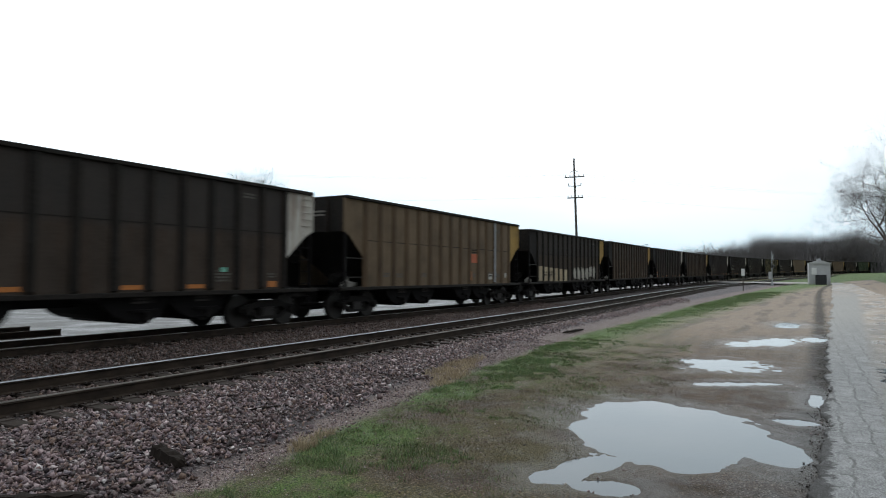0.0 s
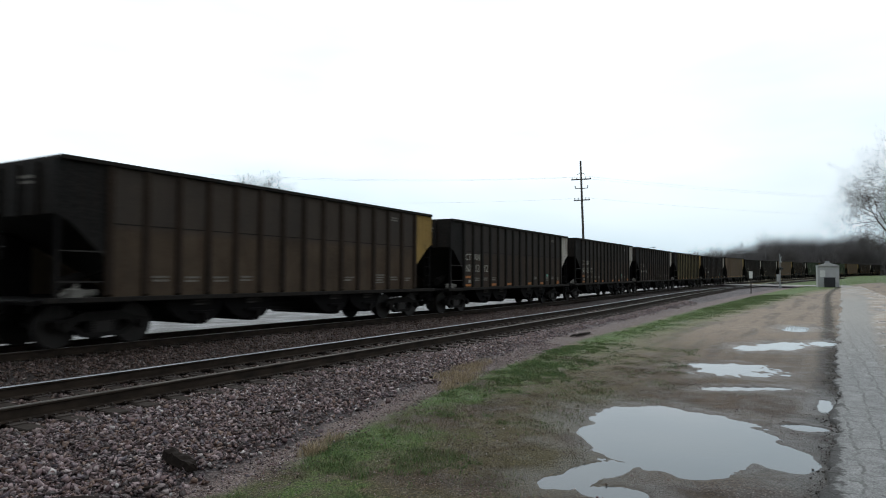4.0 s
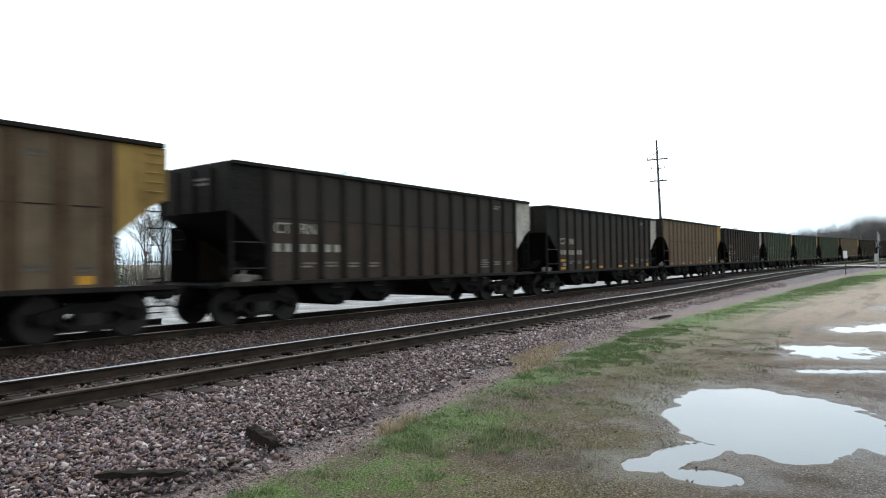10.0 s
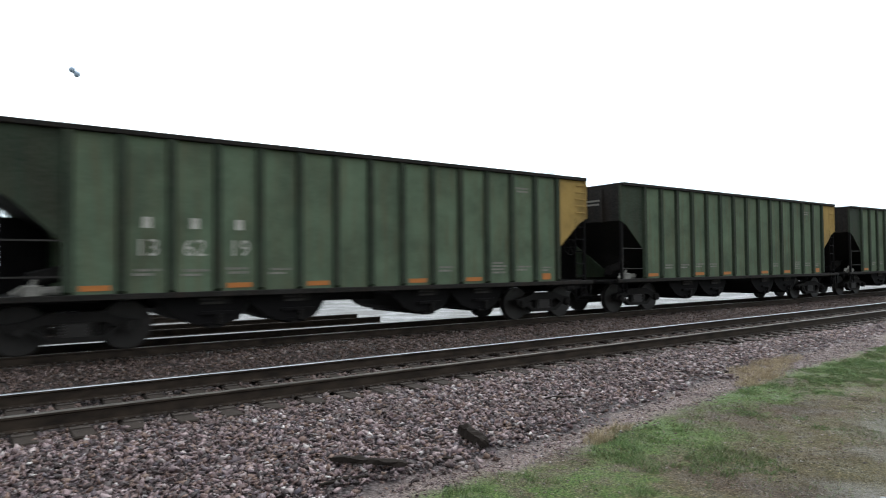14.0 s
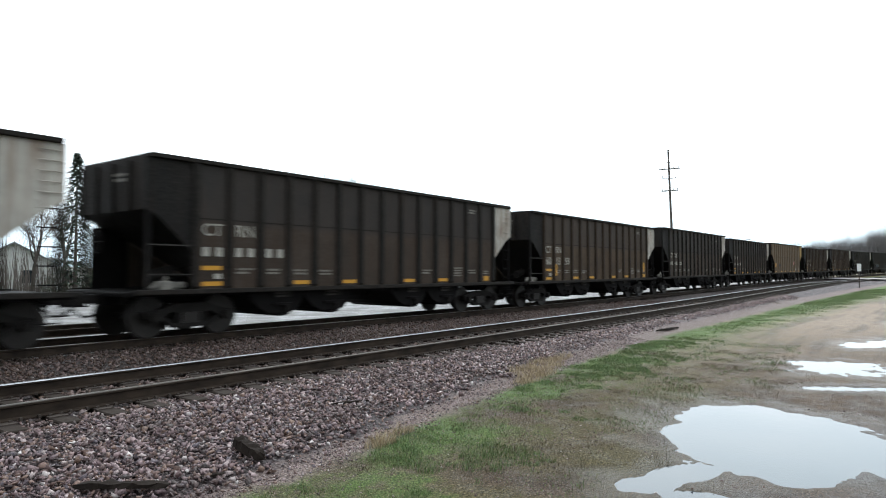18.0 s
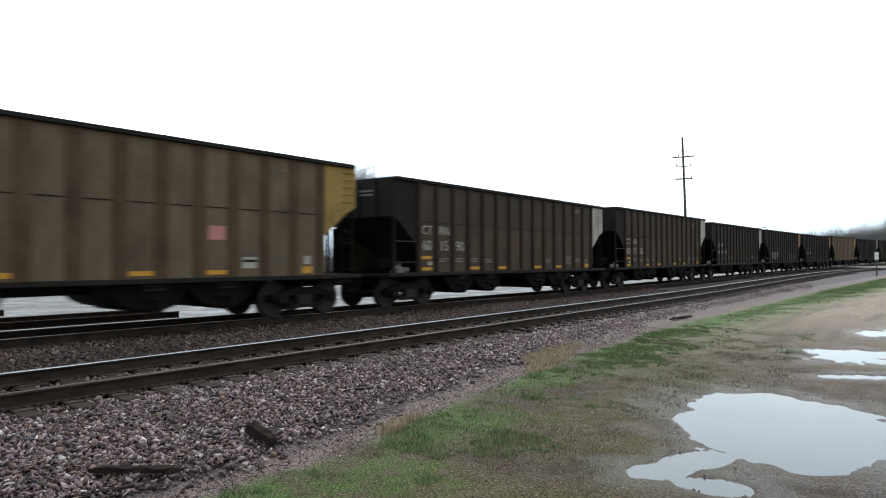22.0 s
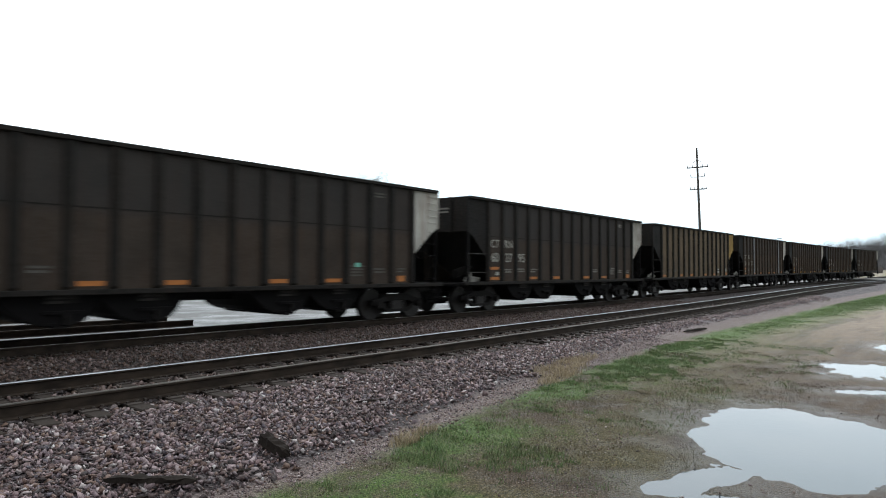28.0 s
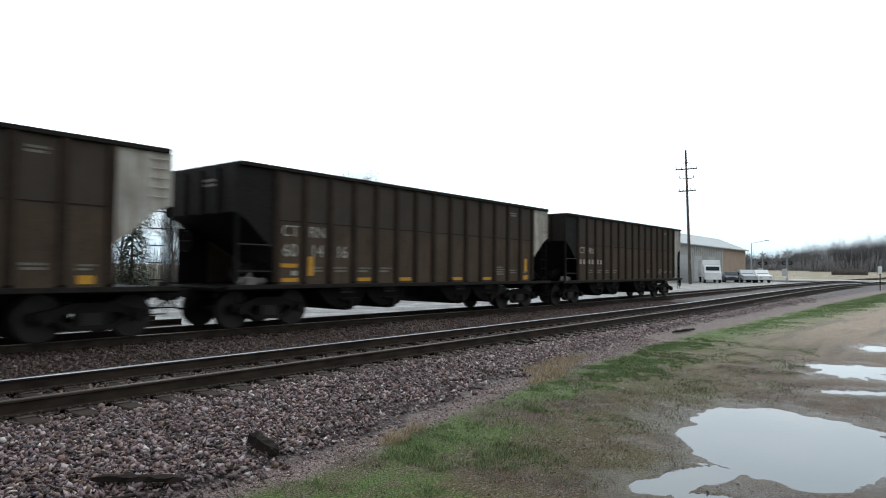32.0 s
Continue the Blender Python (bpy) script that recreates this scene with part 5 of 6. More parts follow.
def grow(verts, tris, p, d, length, r, level, rnd, n, spread, droop, thin=0.0):
    """One limb of a bare tree in a few bent pieces, with side limbs from it."""
    pieces = 4 if level > 1 else 3
    for i in range(pieces):
        d = (d + Vector((rnd.uniform(-1, 1), rnd.uniform(-1, 1), rnd.uniform(-0.6, 1) - droop)) * 0.16).normalized()
        q = p + d * (length / pieces)
        r2 = max(r * 0.80, thin)
        tube(verts, tris, p, q, r, r2, n if level > 1 else 3)
        p, r = q, r2
        if level > 0 and (i > 0 or level < 3):
            for _ in range(2 if level > 1 else rnd.choice((1, 2, 2))):
                a = rnd.uniform(0, 2 * math.pi)
                side = (d.orthogonal().normalized() * math.cos(a) + d.cross(d.orthogonal()).normalized() * math.sin(a))
                nd_ = (d * rnd.uniform(0.5, 0.9) + side * spread).normalized()
                grow(verts, tris, p, nd_, length * rnd.uniform(0.45, 0.68), max(r * 0.58, thin), level - 1, rnd, n, spread, droop, thin)
    if level > 0:
        grow(verts, tris, p, d, length * 0.6, max(r * 0.8, thin), level - 1, rnd, n, spread, droop, thin)


def tree_arrays(seed, height, trunk, levels=4, spread=0.75, stem=0.22, droop=0.0, thin=0.0):
    rnd = random.Random(seed)
    tv, tt, cv, ct = [], [], [], []
    p, d, r = Vector((0, 0, -0.2)), Vector((rnd.uniform(-0.05, 0.05), rnd.uniform(-0.05, 0.05), 1)).normalized(), trunk
    for i in range(4):
        q = p + d * (height * stem / 4)
        tube(tv, tt, p, q, r * (1.25 if i == 0 else 1), r * 0.93, 9)
        p, r = q, r * 0.93
    for i in range(4):
        a = i * 1.57 + rnd.uniform(-0.4, 0.4)
        nd_ = Vector((math.cos(a) * spread * 0.7, math.sin(a) * spread * 0.7, 1)).normalized()
        grow(cv, ct, p, nd_, height * rnd.uniform(0.26, 0.34), r * 0.6, levels - 1, rnd, 4, spread, droop, thin)
    grow(cv, ct, p, d, height * 0.36, r * 0.75, levels - 1, rnd, 4, spread, droop, thin)
    cv, tv = np.array(cv), np.array(tv)
    k = height / cv[:, 2].max()
    return tv * [1, 1, k], tt, cv * [1, 1, k], ct


def tree(x, y, seed, height, trunk, label, levels=4, spread=0.75, stem=0.22, thin=0.004):
    tv, tt, cv, ct = tree_arrays(seed, height, trunk, levels, spread, stem, 0.0, thin)
    e = thing("tree", pose(x, y, float(ground_height(np.array([x]), np.array([y]))[0])), label, "tree", "bare trees")
    part("trunk", big_mesh("trunk", tv, tt, M["bark"], True), None, e)
    part("crown", big_mesh("crown", cv, ct, M["bark"]), None, e)
    return e


tree(104.0, -10.8, 5, 22.5, 0.55, "large bare spreading tree beside the road", 5, 1.05, 0.14, 0.006)
tree(48.4, 50.3, 7, 13.2, 0.34, "slim bare tree behind the train", 5, 0.6, 0.60, 0.004)
tree(40.5, 54, 8, 11.4, 0.3, "slim bare tree behind the train", 4, 0.6, 0.4)
tree(-8.9, 47, 9, 15.6, 0.3, "tall bare tree beyond the yard", 4, 0.65, 0.3, 0.010)
tree(-5.2, 44, 10, 13.0, 0.26, "bare twisted tree beyond the yard", 4, 0.8, 0.25, 0.010)
tree(112, -14.5, 14, 15.0, 0.5, "large bare tree at the edge of the grass bank", 5, 0.8, 0.2)
tree(118, -19, 15, 16.0, 0.5, "large bare tree on the grass bank", 5, 0.8, 0.2)
tree(-14, 50, 13, 16.0, 0.3, "tall bare tree beyond the yard", 4, 0.65, 0.3)
for i, (x, y, h) in enumerate([(10, 52, 8.4), (14, 55, 9.0), (18.5, 50, 8.2), (23, 56, 9.2), (27, 58, 9.6), (33, 60, 9.4), (2, 57, 8.8), (38, 66, 10.2), (7.5, 60, 8.6)]):
    tree(x, y, 20 + i, h, 0.16, "bare young tree in the belt beyond the yard", 4, 0.5, 0.3)


def far_woods():
    """A wood of bare trees along the edge of the far fields."""
    kinds = [tree_arrays(60 + i, 1.0, 0.022, 4, 0.62, 0.3) for i in range(4)]
    thin = []
    for tv, tt, cv, ct in kinds:
        thin.append((np.concatenate([tv, cv]), np.concatenate([np.array(tt), np.array(ct) + len(tv)])))
    r = np.random.default_rng(8)
    vs, fs, base = [], [], 0
    for i in range(300):
        b = radians(r.uniform(-14, 24))
        dist = r.uniform(270, 330) + (40 if b > radians(9) else 0)
        x, y = dist * math.cos(b), dist * math.sin(b)
        h = r.uniform(0.74, 1.08) * float(np.interp(math.degrees(b), [-14, 2, 4, 9, 12.5, 24], [20, 18.5, 17.5, 13.5, 10, 9]))
        v, f = thin[int(r.integers(4))]
        a = r.uniform(0, 6.28)
        rot = np.array([[math.cos(a), -math.sin(a), 0], [math.sin(a), math.cos(a), 0], [0, 0, 1]])
        w = (v * [1.15, 1.15, 1.0]) @ rot.T * h + [x, y, 2.6]
        vs.append(w)
        fs.append(f + base)
        base += len(v)
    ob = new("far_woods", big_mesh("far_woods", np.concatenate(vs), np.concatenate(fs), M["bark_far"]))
    tagged(ob, "hazy grey wood of bare trees beyond the fields", "woods", kind="stuff")


far_woods()


def brush():
    """Thick undergrowth below the far wood and the belt beyond the yard: many thin upright stems."""
    r = np.random.default_rng(9)
    for name, n, gen, hh, wd in (("far_thicket", 14000, "far", (2.0, 9.0), 0.20), ("thicket", 7000, "near", (0.8, 4.8), 0.035), ("hedge", 2200, "field", (0.5, 1.9), 0.05)):
        if gen == "far":
            b = np.radians(r.uniform(-16, 26, n))
            d = r.uniform(275, 345, n) + 40 * (b > np.radians(9))
            x, y, z = d * np.cos(b), d * np.sin(b), np.full(n, 2.5)
        elif gen == "field":
            x, y = 190 + r.uniform(-1.5, 1.5, n), r.uniform(17.5, 25.0, n)
            z = ground_height(x, y)
        else:
            x, y = r.uniform(-30, 60, n), 47 + r.uniform(0, 1, n) ** 1.5 * 16
            z = ground_height(x, y)
        h = r.uniform(*hh, n)
        if gen == "far":
            h *= np.interp(np.degrees(b), [-16, 4, 9, 12.5, 26], [1.25, 1.15, 0.9, 0.65, 0.6])
        lean = r.uniform(-0.18, 0.18, (n, 2)) * h[:, None]
        a = r.uniform(0, math.pi, n)
        ux, uy = np.cos(a) * wd, np.sin(a) * wd
        v = np.stack([np.stack([x - ux, y - uy, z - 0.1], -1), np.stack([x + ux, y + uy, z - 0.1], -1), np.stack([x - uy * 0.6, y + ux * 0.6, z - 0.1], -1),
                      np.stack([x + lean[:, 0], y + lean[:, 1], z + h], -1)], 1)
        base = np.arange(n)[:, None] * 4
        tris = np.concatenate([base + [0, 1, 3], base + [1, 2, 3], base + [2, 0, 3]])
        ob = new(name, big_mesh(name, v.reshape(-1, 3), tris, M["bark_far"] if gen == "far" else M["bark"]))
        tagged(ob, "tangled leafless undergrowth stems", "undergrowth", kind="stuff")


brush()


def conifer(x, y, h, seed, label="dark green conifer in the belt beyond the yard", wide=0.24, paint="conifer"):
    r = np.random.default_rng(seed)
    e = thing("conifer", pose(x, y, float(ground_height(np.array([x]), np.array([y]))[0])), label, "tree", "conifers")
    part("trunk", cyl_bm(bmesh.new(), (0, 0, -0.2), (0, 0, h * 0.95), 0.14, 0.02, 8), M["bark"], e)
    n = 2600 if wide < 0.25 else 9000
    u = r.uniform(0.06, 1, n)
    a = r.uniform(0, 6.28, n)
    rad = (1 - u) * h * wide * r.uniform(0.3, 1.0, n) + 0.05
    c = np.stack([rad * np.cos(a), rad * np.sin(a), u * h - rad * 0.25], -1)
    out = np.stack([np.cos(a), np.sin(a), -0.35 + 0 * a], -1)
    side = np.stack([-np.sin(a), np.cos(a), 0 * a], -1)
    ln, wd = r.uniform(0.25, 0.5, n)[:, None], r.uniform(0.05, 0.12, n)[:, None]
    v = np.stack([c - side * wd, c + side * wd, c + out * ln], 1).reshape(-1, 3)
    part("crown", big_mesh("crown", v, np.arange(n * 3).reshape(-1, 3), M[paint]), None, e)


conifer(19.4, 45.5, 9.6, 1)
conifer(22.4, 46.5, 8.2, 3)
conifer(9.0, 47, 6.4, 2)
conifer(94.0, -14.6, 13.0, 6, "broad dark brownish evergreen beside the road", 0.30, "cedar")
conifer(101.0, -17.5, 14.5, 7, "tall dark brownish evergreen behind the lawn", 0.28, "cedar")


# ---- utility pole, lamps, signals, signs ----
def utility_pole():
    z0 = 0.55
    e = thing("utility_pole", pose(80.6, 25.6, z0, -1.9, 0, 17.6), "tall grey timber utility pole with three crossarms", "utility pole")
    part("shaft", cyl_bm(bmesh.new(), (0, 0, -0.3), (0, 0, 16.3), 0.19, 0.11, 12), M["pole_wood"], e)
    for z, w in ((13.9, 1.25), (11.2, 1.0)):
        arm = part("crossarm", cube((-0.06, -w, z - 0.07), (0.06, w, z + 0.07), 0.01), M["pole_wood"], e)
        for y in (-w + 0.1, -w * 0.45, w * 0.45, w - 0.1):
            part("insulator", cyl_bm(bmesh.new(), (0, y, z + 0.06), (0, y, z + 0.32), 0.06, 0.035, 8), M["galv"], arm)
    for y in (-1, 1):
        br = part("curved_bracket", cyl_bm(bmesh.new(), (0, 0, 12.7), (0, y * 0.75, 12.75), 0.05, 0.04, 6), M["pole_wood"], e)
        part("insulator", cyl_bm(bmesh.new(), (0, y * 0.75, 12.7), (0, y * 0.8, 13.1), 0.07, 0.05, 8), M["galv"], br)
        br = part("curved_bracket", cyl_bm(bmesh.new(), (0, 0, 14.8), (0, y * 0.5, 14.5), 0.04, 0.03, 6), M["pole_wood"], e)
    part("ground_box", cube((-0.25, -0.38, 2.1), (-0.12, -0.12, 2.7), 0.02), M["galv"], e)


utility_pole()


def street_lamp():
    e = thing("street_lamp", pose(136.0, 31.5, 0.8), "thin grey street lamp with one arm", "street lamp")
    part("pole", cyl_bm(bmesh.new(), (0, 0, -0.1), (0, 0, 6.8), 0.10, 0.07, 8), M["galv"], e)
    arm = part("arm", cyl_bm(bmesh.new(), (0, 0, 6.7), (0, -2.6, 7.2), 0.05, 0.04, 6), M["galv"], e)
    part("lamp_head", cube((-0.14, -3.1, 7.12), (0.14, -2.4, 7.28), 0.03), M["galv"], arm)


street_lamp()


def wire(p, q, sag):
    vs, ts = [], []
    across = (Vector(q) - Vector(p)).cross(Vector((0, 0, 1))).normalized() * 0.007
    for i in range(25):
        t = i / 24
        c = Vector(p).lerp(Vector(q), t) - Vector((0, 0, sag * 4 * t * (1 - t)))
        vs += [c + across, c - across, c + Vector((0, 0, 0.012))]
        if i:
            for k in range(3):
                a, b = 3 * i + k, 3 * i + (k + 1) % 3
                ts += [(a - 3, b - 3, b), (a - 3, b, a)]
    tagged(new("power_line", big_mesh("power_line", np.array(vs), ts, M["galv"])), "thin grey sagging power line", "cable", "power lines")


for dy, z in ((-0.9, 14.75), (0.9, 14.75), (-0.7, 12.0)):
    wire((80.5, 26 + dy, z), (30, 74 + dy, z - 1.5), 1.2)
    wire((80.5, 26 + dy, z), (150, -46 + dy, z + 1.0), 1.6)


def yard_lamp():
    e = thing("yard_lamp", pose(4.5, 44.8, 0.0, 0, 0, 5), "slim pole with two round blue-grey floodlights", "lamp post")
    part("pole", cyl_bm(bmesh.new(), (0, 0, -0.2), (0, 0, 13.7), 0.035, 0.025, 8), M["galv"], e)
    for x, z in ((-0.16, 14.02), (0.10, 13.8)):
        bm = bmesh.new()
        bmesh.ops.create_uvsphere(bm, u_segments=16, v_segments=10, radius=0.20)
        bmesh.ops.scale(bm, vec=(1, 0.8, 0.9), verts=bm.verts)
        bmesh.ops.translate(bm, vec=(x, 0, z), verts=bm.verts)
        h = part("floodlight", bm, M["lamp_head"], e)
        part("bracket", cyl_bm(bmesh.new(), (0, 0, 13.6), (x, 0, z), 0.03, 0.03, 6), M["galv"], h)


yard_lamp()


def crossing_signal(x, y, turn):
    z = float(ground_height(np.array([x]), np.array([y]))[0])
    e = thing("crossing_signal", pose(x, y, z, 0, 0, turn), "grey crossing signal mast with crossed boards and lamps", "crossing signal", "crossing signals")
    part("mast", cyl_bm(bmesh.new(), (0, 0, -0.1), (0, 0, 4.7), 0.07, 0.06, 8), M["galv"], e)
    part("base", cyl_bm(bmesh.new(), (0, 0, -0.05), (0, 0, 0.55), 0.22, 0.13, 8), M["galv"], e)
    for a in (45, -45):
        bm = cube((-0.03, -0.6, -0.11), (0.0, 0.6, 0.11))
        bmesh.ops.rotate(bm, matrix=Matrix.Rotation(radians(a), 3, "X"), verts=bm.verts)
        bmesh.ops.translate(bm, vec=(-0.08 - (0.02 if a > 0 else 0), 0, 3.9), verts=bm.verts)
        part("crossed_board", bm, M["galv"], e)
    for s in (-1, 1):
        bm = cyl_bm(bmesh.new(), (-0.10, s * 0.42, 2.7), (-0.05, s * 0.42, 2.7), 0.28, n=14)
        cyl_bm(bm, (-0.3, s * 0.42, 2.7), (-0.05, s * 0.42, 2.7), 0.12, n=12)
        part("lamp_disc", bm, M["dark_box"], e)
    part("lamp_arm", cube((-0.05, -0.45, 2.66), (0.0, 0.45, 2.74)), M["galv"], e)
    part("control_box", cube((0.05, -0.55, 0.9), (0.45, 0.0, 1.9), 0.03), M["shed"], e)


crossing_signal(99.5, 4.2, 80)
crossing_signal(100.5, 18.7, 180)
crossing_signal(112.0, 24.3, 180)


def sign_post():
    x, y = 72.0, 5.65
    e = thing("track_sign", pose(x, y, float(ground_height(np.array([x]), np.array([y]))[0])), "small white board on a grey post by the track", "sign")
    part("post", cube((-0.05, -0.05, -0.2), (0.05, 0.05, 2.1), 0.01), M["pole_wood"], e)
    part("board", cube((-0.08, -0.16, 1.55), (-0.052, 0.16, 2.25), 0.008), M["house"], e)


sign_post()


def relay_shed():
    x, y = 101.0, -1.4
    z = float(ground_height(np.array([x]), np.array([y]))[0])
    e = thing("relay_shed", pose(x, y, z, 0, 0, 4), "small light grey steel signal hut", "hut")
    part("wall", cube((-1.2, -1.25, -0.1), (1.2, 1.25, 2.75), 0.03), M["shed"], e)
    bm = bmesh.new()
    prism_bm(bm, [(-1.3, 2.75), (1.3, 2.75), (1.3, 2.85), (0, 3.25), (-1.3, 2.85)], -1.38, 1.38)
    bmesh.ops.rotate(bm, matrix=Matrix.Rotation(radians(90), 3, "Z"), verts=bm.verts)
    part("roof", bm, M["shed"], e)
    part("vent", cube((-0.25, -0.25, 3.2), (0.25, 0.25, 3.45), 0.03), M["galv"], e)
    part("door", cube((-1.24, 0.35, 1.3), (-1.2, 0.95, 2.2), 0.01), M["house"], e)
    d = thing("equipment_cabinet", pose(x - 2.2, y - 0.2, z, 0, 0, 4), "dark grey low equipment cabinet before the hut", "cabinet")
    part("body", cube((-0.4, -0.62, -0.05), (0.4, 0.62, 1.2), 0.03), M["dark_box"], d)
    part("lid", cube((-0.44, -0.66, 1.2), (0.44, 0.66, 1.27), 0.02), M["dark_box"], d)


relay_shed()


# ---- building, parked vehicles and a far house ----
def warehouse():
    e = thing("warehouse", pose(84.0, 29.5, 0.55), "long low warehouse of pale sheeting and tan brick", "building")
    w, d, hw, hr = 39.0, 9.4, 5.15, 7.2
    split, t = 25.0, 0.25
    part("wall", cube((t, 0.0, -0.4), (split, t, hw)), M["siding"], e)
    part("wall", cube((split, 0.0, -0.4), (w - t, t, hw)), M["brick_tan"], e, "tan brick wall")
    part("wall", cube((t, d - t, -0.4), (w - t, d, hw)), M["siding"], e)
    for x in (0.0, w - t):
        bm = prism_bm(bmesh.new(), [(0.0, -0.4), (d, -0.4), (d, hw), (d / 2, hr - 0.12), (0.0, hw)], 0.0, t)
        bmesh.ops.transform(bm, matrix=Matrix(((0, 1, 0, x), (1, 0, 0, 0), (0, 0, 1, 0), (0, 0, 0, 1))), verts=bm.verts)
        bmesh.ops.recalc_face_normals(bm, faces=bm.faces)
        part("gable_wall", bm, M["siding"] if x == 0 else M["brick_tan"], e)
    for pts in ([(-0.4, hw - 0.10), (d / 2, hr), (d / 2, hr + 0.12), (-0.4, hw + 0.02)], [(d + 0.4, hw - 0.10), (d / 2, hr), (d / 2, hr + 0.12), (d + 0.4, hw + 0.02)]):
        bm = prism_bm(bmesh.new(), pts, -0.5, w + 0.5)
        bmesh.ops.transform(bm, matrix=Matrix(((0, 1, 0, 0), (1, 0, 0, 0), (0, 0, 1, 0), (0, 0, 0, 1))), verts=bm.verts)
        bmesh.ops.recalc_face_normals(bm, faces=bm.faces)
        part("roof", bm, M["roof"], e)
    part("gutter", cube((-0.5, -0.52, hw - 0.14), (w + 0.5, -0.41, hw - 0.02)), M["galv"], e)
    for x in (4, 10.5, 17):
        door = part("loading_door", cube((x, -0.06, -0.1), (x + 3.4, -0.003, 3.6)), M["shed"], e)
        for k in range(4):
            part("door_seam", cube((x, -0.08, 0.7 + k * 0.75), (x + 3.4, -0.062, 0.76 + k * 0.75)), M["galv"], door)
    for x in np.arange(0.8, split, 0.9):
        part("sheet_rib", cube((x - 0.03, -0.035, 0 if not any(a - 0.1 < x < a + 3.5 for a in (4, 10.5, 17)) else 3.65), (x + 0.03, -0.001, hw - 0.1)), M["siding"], e)


warehouse()


def vehicle(x, y, turn, paint, label, kind="car"):
    z = float(ground_height(np.array([x]), np.array([y]))[0])
    e = thing("box_truck" if kind == "truck" else "pickup_truck" if kind == "pickup" else "parked_car", pose(x, y, z, 0, 0, turn), label, "truck" if kind != "car" else "car", "parked vehicles")
    if kind == "truck":
        side, ln, wd = [(-3.1, 0.45), (-3.1, 1.35), (-2.6, 1.55), (-2.2, 2.25), (-1.3, 2.3), (-1.3, 0.45)], 3.1, 1.0
        part("cab", prism_bm(bmesh.new(), side, -wd, wd), paint, e)
        part("cargo_box", cube((-1.2, -1.1, 0.75), (3.1, 1.1, 2.95), 0.04), paint, e)
        part("windscreen", cube((-2.62, -0.8, 1.62), (-2.42, 0.8, 2.12)), M["glass"], e)
        ax, r = (-2.2, 2.1), 0.4
    else:
        if kind == "pickup":
            side = [(-2.7, 0.4), (-2.72, 0.95), (-1.5, 1.1), (-0.85, 1.75), (0.5, 1.75), (0.75, 1.1), (2.7, 1.1), (2.7, 0.45)]
        else:
            side = [(-2.2, 0.35), (-2.25, 0.75), (-1.2, 0.95), (-0.55, 1.42), (0.9, 1.42), (1.7, 0.98), (2.2, 0.9), (2.2, 0.38)]
        wd = 0.88
        bm = prism_bm(bmesh.new(), side, -wd, wd)
        bmesh.ops.bevel(bm, geom=list(bm.edges), offset=0.05, segments=2, affect="EDGES")
        part("body", bm, paint, e)
        for s in (-1, 1):
            part("window", cube((-0.75, s * wd - 0.012, 1.05), (0.55, s * wd + 0.012, 1.36)), M["glass"], e)
        bm = cube((-0.02, -0.72, -0.25), (0.02, 0.72, 0.25))
        bmesh.ops.rotate(bm, matrix=Matrix.Rotation(radians(48), 3, "Y"), verts=bm.verts)
        bmesh.ops.translate(bm, vec=(side[2][0] + 0.32, 0, side[2][1] + 0.28), verts=bm.verts)
        part("windscreen", bm, M["glass"], e)
        for s in (-0.6, 0.6):
            part("headlight", cube((side[1][0] - 0.02, s - 0.15, 0.62), (side[1][0] + 0.06, s + 0.15, 0.76), 0.02), M["galv"], e)
        ax, r = (-1.4, 1.4), 0.34
    for a in ax:
        for s in (-1, 1):
            wh = part("wheel", cyl_bm(bmesh.new(), (a, s * (wd - 0.2), r), (a, s * (wd + 0.03), r), r, n=16), M["tyre"], e)
            part("rim", cyl_bm(bmesh.new(), (a, s * (wd + 0.02), r), (a, s * (wd + 0.045), r), r * 0.6, n=12), M["galv"], wh)


vehicle(89.5, 25.9, 24, M["white_paint"], "white box truck parked before the warehouse", "truck")
vehicle(94.5, 24.6, 20, M["dark_paint"], "dark grey car parked by the warehouse")
vehicle(95.0, 22.9, 30, M["silver_paint"], "silver pickup parked by the warehouse", "pickup")
vehicle(96.5, 21.4, 30, M["white_paint"], "white pickup parked by the warehouse", "pickup")


def house(x, y, turn):
    e = thing("house", pose(x, y, float(ground_height(np.array([x]), np.array([y]))[0]), 0, 0, turn), "small white boarded house behind the trees", "house")
    part("wall", cube((-2.5, -3.2, -0.2), (2.5, 3.2, 2.3)), M["house"], e)
    part("gable", prism_bm(bmesh.new(), [(-2.5, 2.3), (2.5, 2.3), (0, 3.7)], -3.2, 3.2), M["house"], e)
    for s in (-1, 1):
        part("roof", prism_bm(bmesh.new(), [(s * 2.85, 2.1), (0, 3.72), (0, 3.86), (s * 2.85, 2.24)], -3.5, 3.5), M["roof"], e)
    part("porch", cube((2.5, -2.4, -0.2), (5.0, 2.4, 2.0)), M["house"], e)
    part("porch_roof", prism_bm(bmesh.new(), [(2.45, 2.6), (5.3, 1.95), (5.3, 2.07), (2.45, 2.72)], -2.8, 2.8), M["roof"], e)
    for wx in (-1.3, 0.9, 3.6):
        y = -3.2 if wx < 2 else -2.4
        wn = part("window", cube((wx - 0.35, y - 0.05, 0.7), (wx + 0.35, y + 0.02, 1.7)), M["glass"], e)
        part("sill", cube((wx - 0.45, y - 0.09, 0.6), (wx + 0.45, y - 0.003, 0.69)), M["house"], wn)


house(20.2, 58.5, -18)


